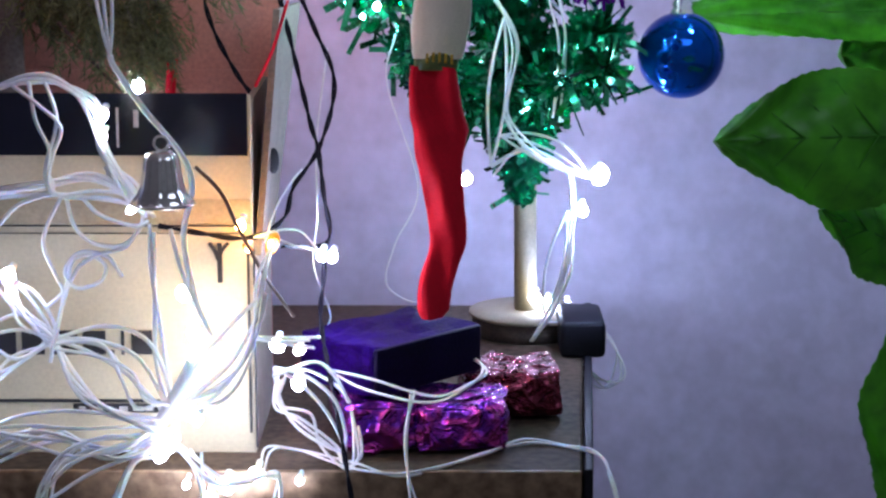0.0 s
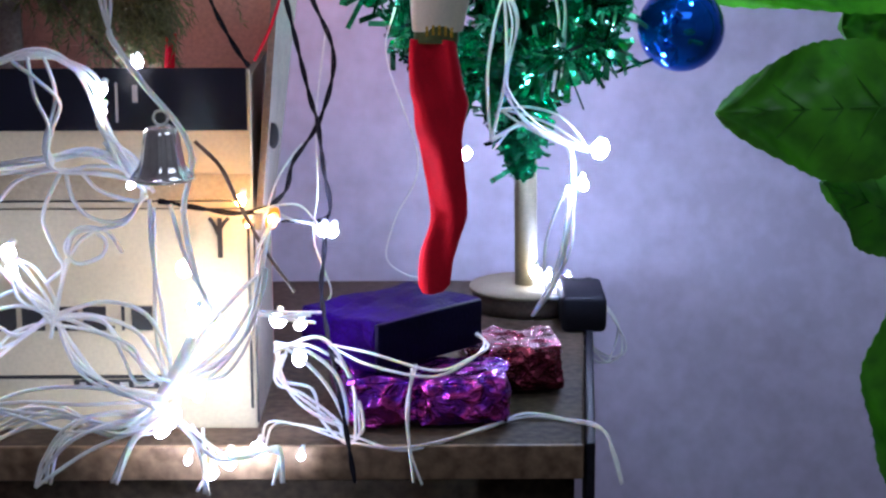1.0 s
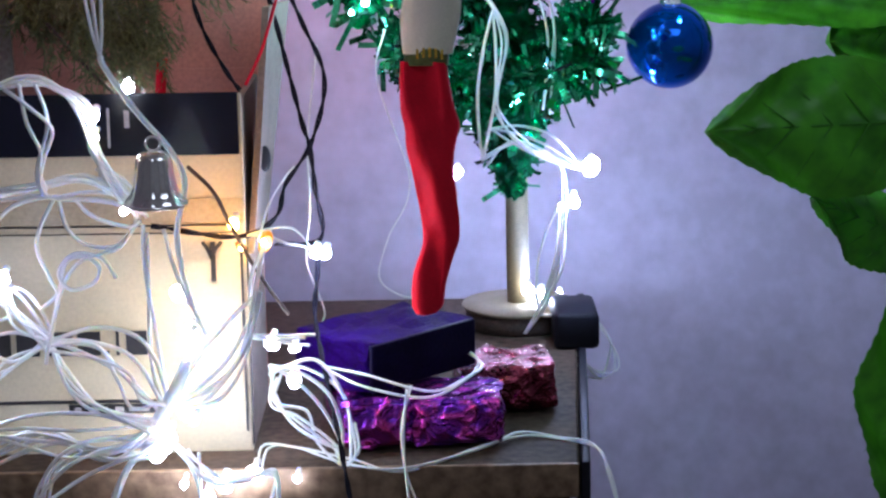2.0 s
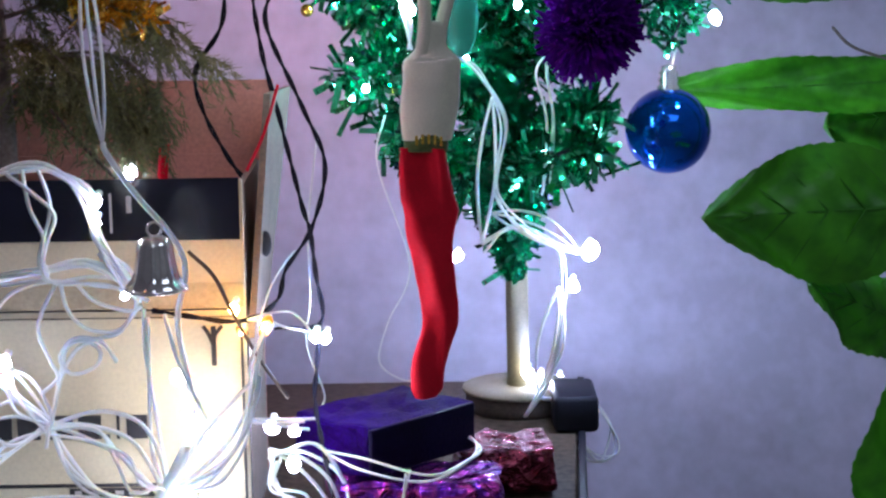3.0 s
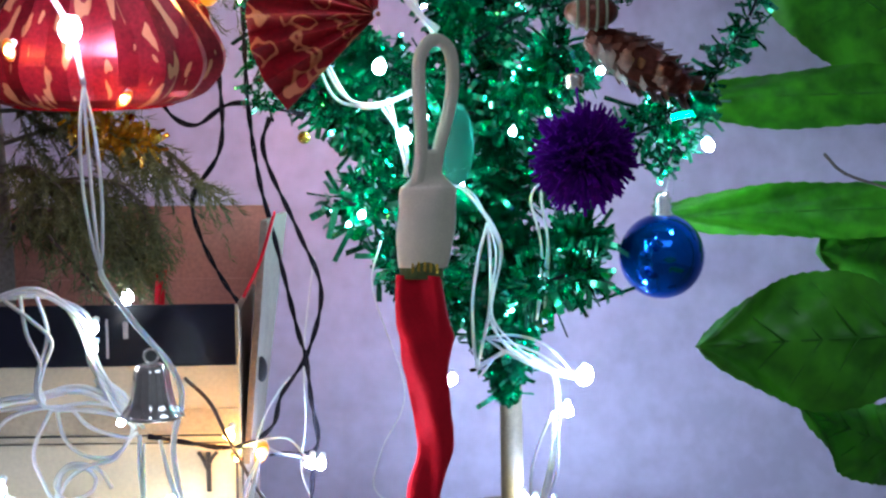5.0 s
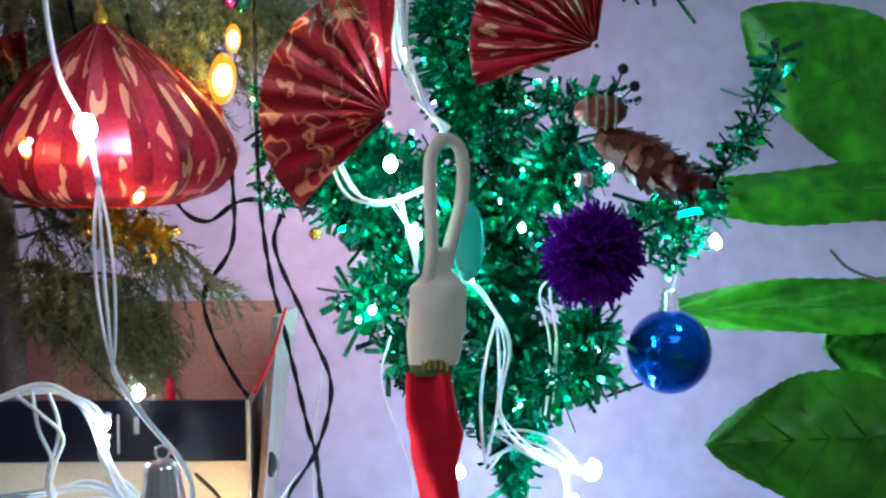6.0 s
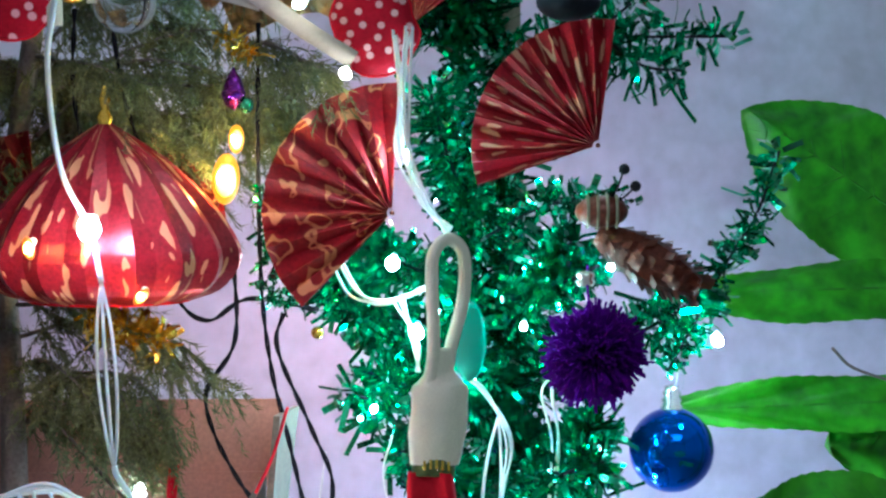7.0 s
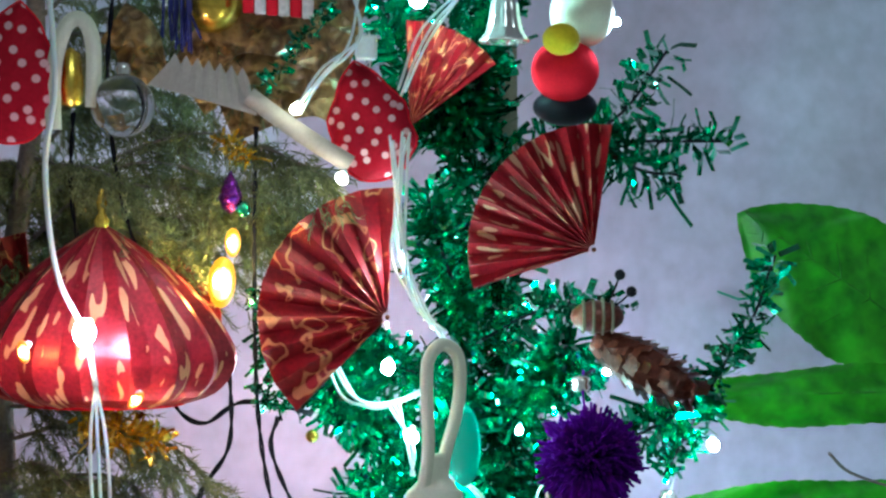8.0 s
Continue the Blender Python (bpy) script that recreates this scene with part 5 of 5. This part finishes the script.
c8 = cable("string_light", WHITE + " on the upper tinsel", [
    [(-0.0159, 1.165, 1.249), (-0.0192, 1.165, 1.2188), (-0.0192, 1.165, 1.1751), (-0.0104, 1.165, 1.1483), (0.0054, 1.165, 1.1288)],
    [(-0.0217, 1.17, 1.246), (-0.0234, 1.17, 1.2156), (-0.0206, 1.17, 1.1785), (-0.0081, 1.17, 1.1465), (0.0064, 1.17, 1.128)],
    [(-0.0672, 1.2500, 1.1120), (-0.0536, 1.2400, 1.0873), (-0.0304, 1.2400, 1.0836), (-0.0072, 1.2400, 1.0917)],
    [(-0.0272, 1.2600, 1.0842), (-0.0145, 1.2500, 1.0595), (-0.0128, 1.2500, 1.0377)],
    [(-0.0492, 1.1800, 1.3421), (-0.0471, 1.1700, 1.3034), (-0.0656, 1.1700, 1.2865), (-0.0791, 1.1700, 1.2645)],
    [(0.0182, 1.2400, 1.3472), (-0.0068, 1.2300, 1.3138), (-0.0208, 1.2200, 1.2774)],
], 0.0009, M_CABLE, 0.0022, "string lights", 3, 8, "string light")
c9 = cable("string_light", WHITE + " hanging before the red lantern", [
    [(-0.2176, 1.1000, 1.3334), (-0.2136, 1.1000, 1.2730), (-0.2189, 1.1000, 1.2254), (-0.2123, 1.1000, 1.1683), (-0.1964, 1.1000, 1.1335), (-0.1901, 1.1000, 1.1037)],
    [(-0.1840, 1.1000, 1.0000), (-0.1815, 1.1000, 0.9931), (-0.1660, 1.1000, 0.9696), (-0.1469, 1.1000, 0.9458), (-0.1404, 1.1000, 0.9266), (-0.1472, 1.1100, 0.8955), (-0.1431, 1.1200, 0.8536)],
], 0.0017, M_CABLE, 0.0, "string lights", 1, 9, "string light")
c10 = cable("string_light", "thin white thread with lamps, some added unseen, behind the stocking", [
    [(-0.0307, 1.2800, 0.9936), (-0.0363, 1.2800, 0.9609), (-0.0166, 1.3000, 0.8908), (-0.0317, 1.3000, 0.8526), (-0.0382, 1.3000, 0.8257), (-0.0243, 1.3000, 0.8133), (-0.0092, 1.3000, 0.8117)],
    [(-0.0722, 1.2400, 0.9885), (-0.0783, 1.2200, 0.9334), (-0.0769, 1.2000, 0.8912), (-0.0810, 1.2200, 0.8549), (-0.0719, 1.2400, 0.8172), (-0.0811, 1.2400, 0.8060)],
], 0.0006, M_CABLE, 0.0, "string lights", 1, 10, "string light")

tie = thing("cable_tie", "grey-white plastic cable tie holding the string lights", "cable tie")
part("strap", tube(bmesh.new(), spline([(-0.1436, 1.1, 0.8253), (-0.1505, 1.1, 0.8086), (-0.1593, 1.1, 0.7934), (-0.1661, 1.1, 0.7833)], 5), 0.0036, 10, lambda f: 0.7 + 0.5 * math.sin(3 * f)), M_CABLE, tie)


def arcs(t, a, b, bulges, radius=0.0011, seed=1):
    """Strands of one bundle that leave one tie and meet again at another."""
    rnd = random.Random(seed)
    a, b = Vector(a), Vector(b)
    d = b - a
    side = Vector((-d.z, 0, d.x)).normalized()
    for k in bulges:
        pts = [a, a.lerp(b, 0.25) + side * d.length * k * 0.7, a.lerp(b, 0.55) + side * d.length * k + Vector((0, rnd.uniform(-0.012, 0.004), 0)),
               a.lerp(b, 0.85) + side * d.length * k * 0.5, b]
        part("cable", tube(bmesh.new(), spline(pts, 8), radius, 7), M_CABLE, t)


arcs(c3, (-0.2253, 1.1200, 0.8333), (-0.1582, 1.1100, 0.7871), (0.42, 0.24, 0.1, -0.16), 0.0013, seed=1)
arcs(c3, (-0.2694, 1.1200, 0.8332), (-0.2243, 1.1150, 0.8346), (0.3, 0.1, -0.2), seed=2)
arcs(c3, (-0.2483, 1.1200, 0.8668), (-0.2253, 1.1200, 0.8333), (0.25, 0.1, -0.1, -0.25), seed=3)
arcs(c4, (-0.2663, 1.1100, 0.7818), (-0.1601, 1.1000, 0.7850), (0.12, 0.03, -0.06, -0.12), seed=7)
arcs(c4, (-0.1604, 1.1000, 0.7749), (-0.2357, 1.0950, 0.7372), (-0.2, -0.05, -0.3), seed=8)
arcs(c5, (-0.1573, 1.1050, 0.7937), (-0.1022, 1.1200, 0.8603), (0.06, -0.1, -0.16), seed=9)
arcs(c5, (-0.0998, 1.1400, 0.8110), (-0.0586, 1.1400, 0.7588), (0.25, 0.12, -0.2), seed=11)
arcs(c7, (0.0882, 1.3900, 0.8565), (0.0747, 1.4200, 0.7728), (0.12, 0.05, -0.08), seed=12)
arcs(c7, (0.0390, 1.3600, 0.9156), (0.1011, 1.3800, 0.8826), (0.2, 0.08, -0.05), 0.0009, seed=13)
arcs(c7, (0.0403, 1.3300, 0.9990), (0.0333, 1.3600, 0.8959), (0.05, -0.06), 0.0011, seed=14)

arcs(c9, (-0.1901, 1.1000, 1.1037), (-0.1840, 1.1000, 1.0000), (0.05, -0.01, -0.06), 0.001, seed=17)
arcs(c5, (-0.1101, 1.1400, 0.8894), (-0.0746, 1.1750, 0.8711), (0.2, 0.08), 0.0007, seed=15)
arcs(c5, (-0.1045, 1.1500, 0.8839), (-0.0859, 1.2000, 0.9192), (0.06,), 0.0007, seed=16)

LAMPS_BOX = [
    # c3's far-left lamp, out of view, is added to brighten the box
    (c1, (-0.1905, 1.1050, 0.9656), G_MID, 0.0045), (c1, (-0.1902, 1.1050, 0.9545), G_NEAR, 0.003), (c3, (-0.2476, 1.1100, 0.8724), G_MID, 0.0055), (c3, (-0.2653, 1.1100, 0.8022), G_MID, 0.005),
    # extra lamps added before the cables to whiten their near side
    (c2, (-0.1391, 1.085, 0.8425), G_MID, 0.004), (c2, (-0.1551, 1.085, 0.7796), G_MID, 0.0045), (c2, (-0.242, 1.09, 0.8672), G_MID, 0.0045), (c2, (-0.1726, 1.085, 0.916), G_MID, 0.003), (c2, (-0.1393, 1.09, 0.7932), G_MID, 0.0035),
    (c2, (-0.1518, 1.138, 0.856), G_NEAR, 0.006), (c2, (-0.1458, 1.138, 0.8321), G_NEAR, 0.006), (c2, (-0.1328, 1.138, 0.8191), G_NEAR, 0.006), (c3, (-0.1496, 1.132, 0.7856), G_NEAR, 0.006),
]
LAMPS_STAND = [
    (c3, (-0.159, 1.125, 0.7721), G_NEAR, 0.006), (c3, (-0.1637, 1.1100, 0.7665), G_MID, 0.0055), (c4, (-0.1263, 1.1100, 0.7477), G_FAINT, 0.006), (c4, (-0.1091, 1.1200, 0.7506), G_FAINT, 0.006),
    (c4, (-0.1494, 1.1100, 0.7483), G_FAINT, 0.003), (c4, (-0.0843, 1.1200, 0.7471), G_FAINT, 0.003), (c4, (-0.1352, 1.1000, 0.7435), G_FAINT, 0.005),
    (c5, (-0.1000, 1.1450, 0.8843), G_YELLOW, 0.005), (c5, (-0.1176, 1.1350, 0.8971), G_AMBER, 0.0042), (c5, (-0.1151, 1.1500, 0.8805), G_WARM, 0.003), (c5, (-0.0988, 1.1500, 0.8215), G_MID, 0.0056), (c5, (-0.0864, 1.1500, 0.7985), G_MID, 0.0056), (c5, (-0.0854, 1.1500, 0.8187), G_NEAR, 0.004),
]
LAMPS_TREE = [
    # c10's rose lamps and its rearmost small one are added to brighten the wall
    (c10, (-0.0732, 1.1800, 0.8697), G_SMALL, 0.0042), (c10, (-0.0670, 1.1800, 0.8690), G_SMALL, 0.004), (c10, (0.0176, 1.5200, 0.8566), G_WHITE, 0.0052), (c10, (-0.0578, 1.5000, 1.0140), G_ROSE_FILL, 0.0042), (c10, (-0.0916, 1.5000, 1.1135), G_ROSE_FILL, 0.0042), (c10, (-0.0011, 1.5000, 1.1475), G_SMALL, 0.004), (c1, (-0.1854, 1.2050, 0.9690), G_MID, 0.0055),
    (c7, (0.1098, 1.3800, 0.8846), G_WHITE, 0.0078), (c7, (0.0975, 1.3800, 0.8596), G_WHITE, 0.0052), (c7, (0.0686, 1.4500, 0.7792), G_NEAR, 0.006), (c7, (0.0789, 1.4600, 0.7740), G_WHITE, 0.0042), (c7, (0.0963, 1.5144, 0.7580), G_WHITE, 0.005),
    (c8, (-0.0294, 1.2500, 1.1072), G_TEAL, 0.0055), (c8, (-0.0145, 1.2500, 1.0631), G_TEAL, 0.0055), (c8, (0.1936, 1.3600, 1.0481), G_SMALL, 0.005),
]
LAMPS_TOP = [
    (c8, (-0.0186, 1.175, 1.1745), G_TEAL, 0.0042), (c8, (-0.0554, 1.1700, 1.2237), G_NEAR, 0.0045), (c8, (-0.0825, 1.1700, 1.2655), G_NEAR, 0.0045), (c8, (-0.0107, 1.3000, 1.3500), G_TEAL, 0.008), (c8, (0.1240, 1.3300, 1.3371), G_SMALL, 0.003),
    # first two teal lamps are added where the tinsel only glints, to brighten it
    (c8, (-0.0427, 1.2800, 1.0108), G_TEAL, 0.003), (c8, (0.0577, 1.3300, 1.0606), G_TEAL, 0.003), (c8, (0.0212, 1.3300, 1.0261), G_TEAL, 0.004), (c8, (0.1144, 1.3000, 1.1020), G_SMALL, 0.003),
    (c9, (-0.1958, 1.0950, 1.1340), G_PINK, 0.0085), (c9, (-0.2307, 1.1000, 1.1229), G_WARM, 0.0045), (c9, (-0.1721, 1.1300, 1.0937), G_WARM, 0.004), (c9, (-0.1288, 1.19, 1.1614), G_YELLOW, 0.0105), (c9, (-0.1223, 1.19, 1.1854), G_YELLOW, 0.006),
]
for t, p, m, r in LAMPS_BOX + LAMPS_STAND + LAMPS_TREE + LAMPS_TOP:
    bulb(t, p, m, r)

bt = thing("black_cable", "twisted black cable hanging from the tree", "cable", "black cables")
for pts in ([
    [(-0.1110, 1.2200, 1.2580), (-0.1119, 1.2200, 1.1675), (-0.1101, 1.2200, 1.0904), (-0.1042, 1.2200, 1.0410), (-0.0957, 1.2200, 1.0055), (-0.0814, 1.2100, 0.9466), (-0.0764, 1.2000, 0.9331), (-0.0733, 1.2000, 0.9052), (-0.0709, 1.2000, 0.8742), (-0.0962, 1.1700, 0.8774)],
    [(-0.0969, 1.2200, 1.0780), (-0.1006, 1.2200, 1.0551), (-0.0798, 1.2200, 1.0054), (-0.0670, 1.2200, 0.9698), (-0.0755, 1.2100, 0.9324), (-0.0912, 1.2000, 0.9087), (-0.0967, 1.1800, 0.8916), (-0.1177, 1.1500, 0.8866), (-0.1658, 1.1400, 0.8960)],
    [(-0.0719, 1.2000, 0.8735), (-0.0739, 1.2000, 0.8486), (-0.0756, 1.2000, 0.8235), (-0.0655, 1.1500, 0.7909), (-0.0591, 1.1200, 0.7721), (-0.0524, 1.1100, 0.7340)],
]):
    twisted(bt, pts, 0.0009, M_CABLE_BLACK, 0.04)
bt = thing("black_cable", "thin black cable looped behind the box", "cable", "black cables")
for pts in ([
    [(-0.1301, 1.2400, 1.1215), (-0.1289, 1.2400, 1.0607), (-0.1471, 1.2400, 1.0284), (-0.1438, 1.2400, 1.0032), (-0.1297, 1.2400, 0.9742), (-0.1155, 1.2200, 0.9593)],
    [(-0.1681, 1.2300, 1.1078), (-0.1613, 1.2300, 1.0829), (-0.1437, 1.2300, 1.0729), (-0.1188, 1.2300, 1.0863), (-0.0775, 1.2500, 1.0778)],
    [(-0.1969, 1.2000, 1.3412), (-0.2002, 1.2000, 1.2823), (-0.1931, 1.2000, 1.2201), (-0.1827, 1.2000, 1.1821)],
    [(-0.2209, 1.2000, 1.2650), (-0.2225, 1.2000, 1.2200), (-0.2172, 1.2000, 1.1820)],
]):
    twisted(bt, pts, 0.0009, M_CABLE_BLACK, 0.04)
cable("brown_cable", "thin brown wire over the box front", [
    [(-0.1411, 1.1200, 0.9344), (-0.1270, 1.1200, 0.9198), (-0.1188, 1.1300, 0.8981), (-0.1039, 1.1400, 0.8658), (-0.0885, 1.1500, 0.8395)],
    [(-0.2313, 1.2000, 1.0085), (-0.2074, 1.2000, 0.9805), (-0.1868, 1.2000, 0.9593)],
], 0.0012, M_CABLE_BROWN, 0.0, "", 1, 13)
cable("red_glow_and_ribbon", "red glow line along the box flap, and short ribbon piece", [
    # first strand draws the red glow at the flap edge as a cord
    [(-0.0933, 1.2000, 1.0213), (-0.1009, 1.1800, 0.9944), (-0.1097, 1.1600, 0.9751)],
    [(-0.1625, 1.2000, 0.9805), (-0.1641, 1.2000, 0.9735), (-0.1654, 1.2000, 0.9648)],
], 0.001, M_RED, 0.0, "", 1, 14, "ribbon")
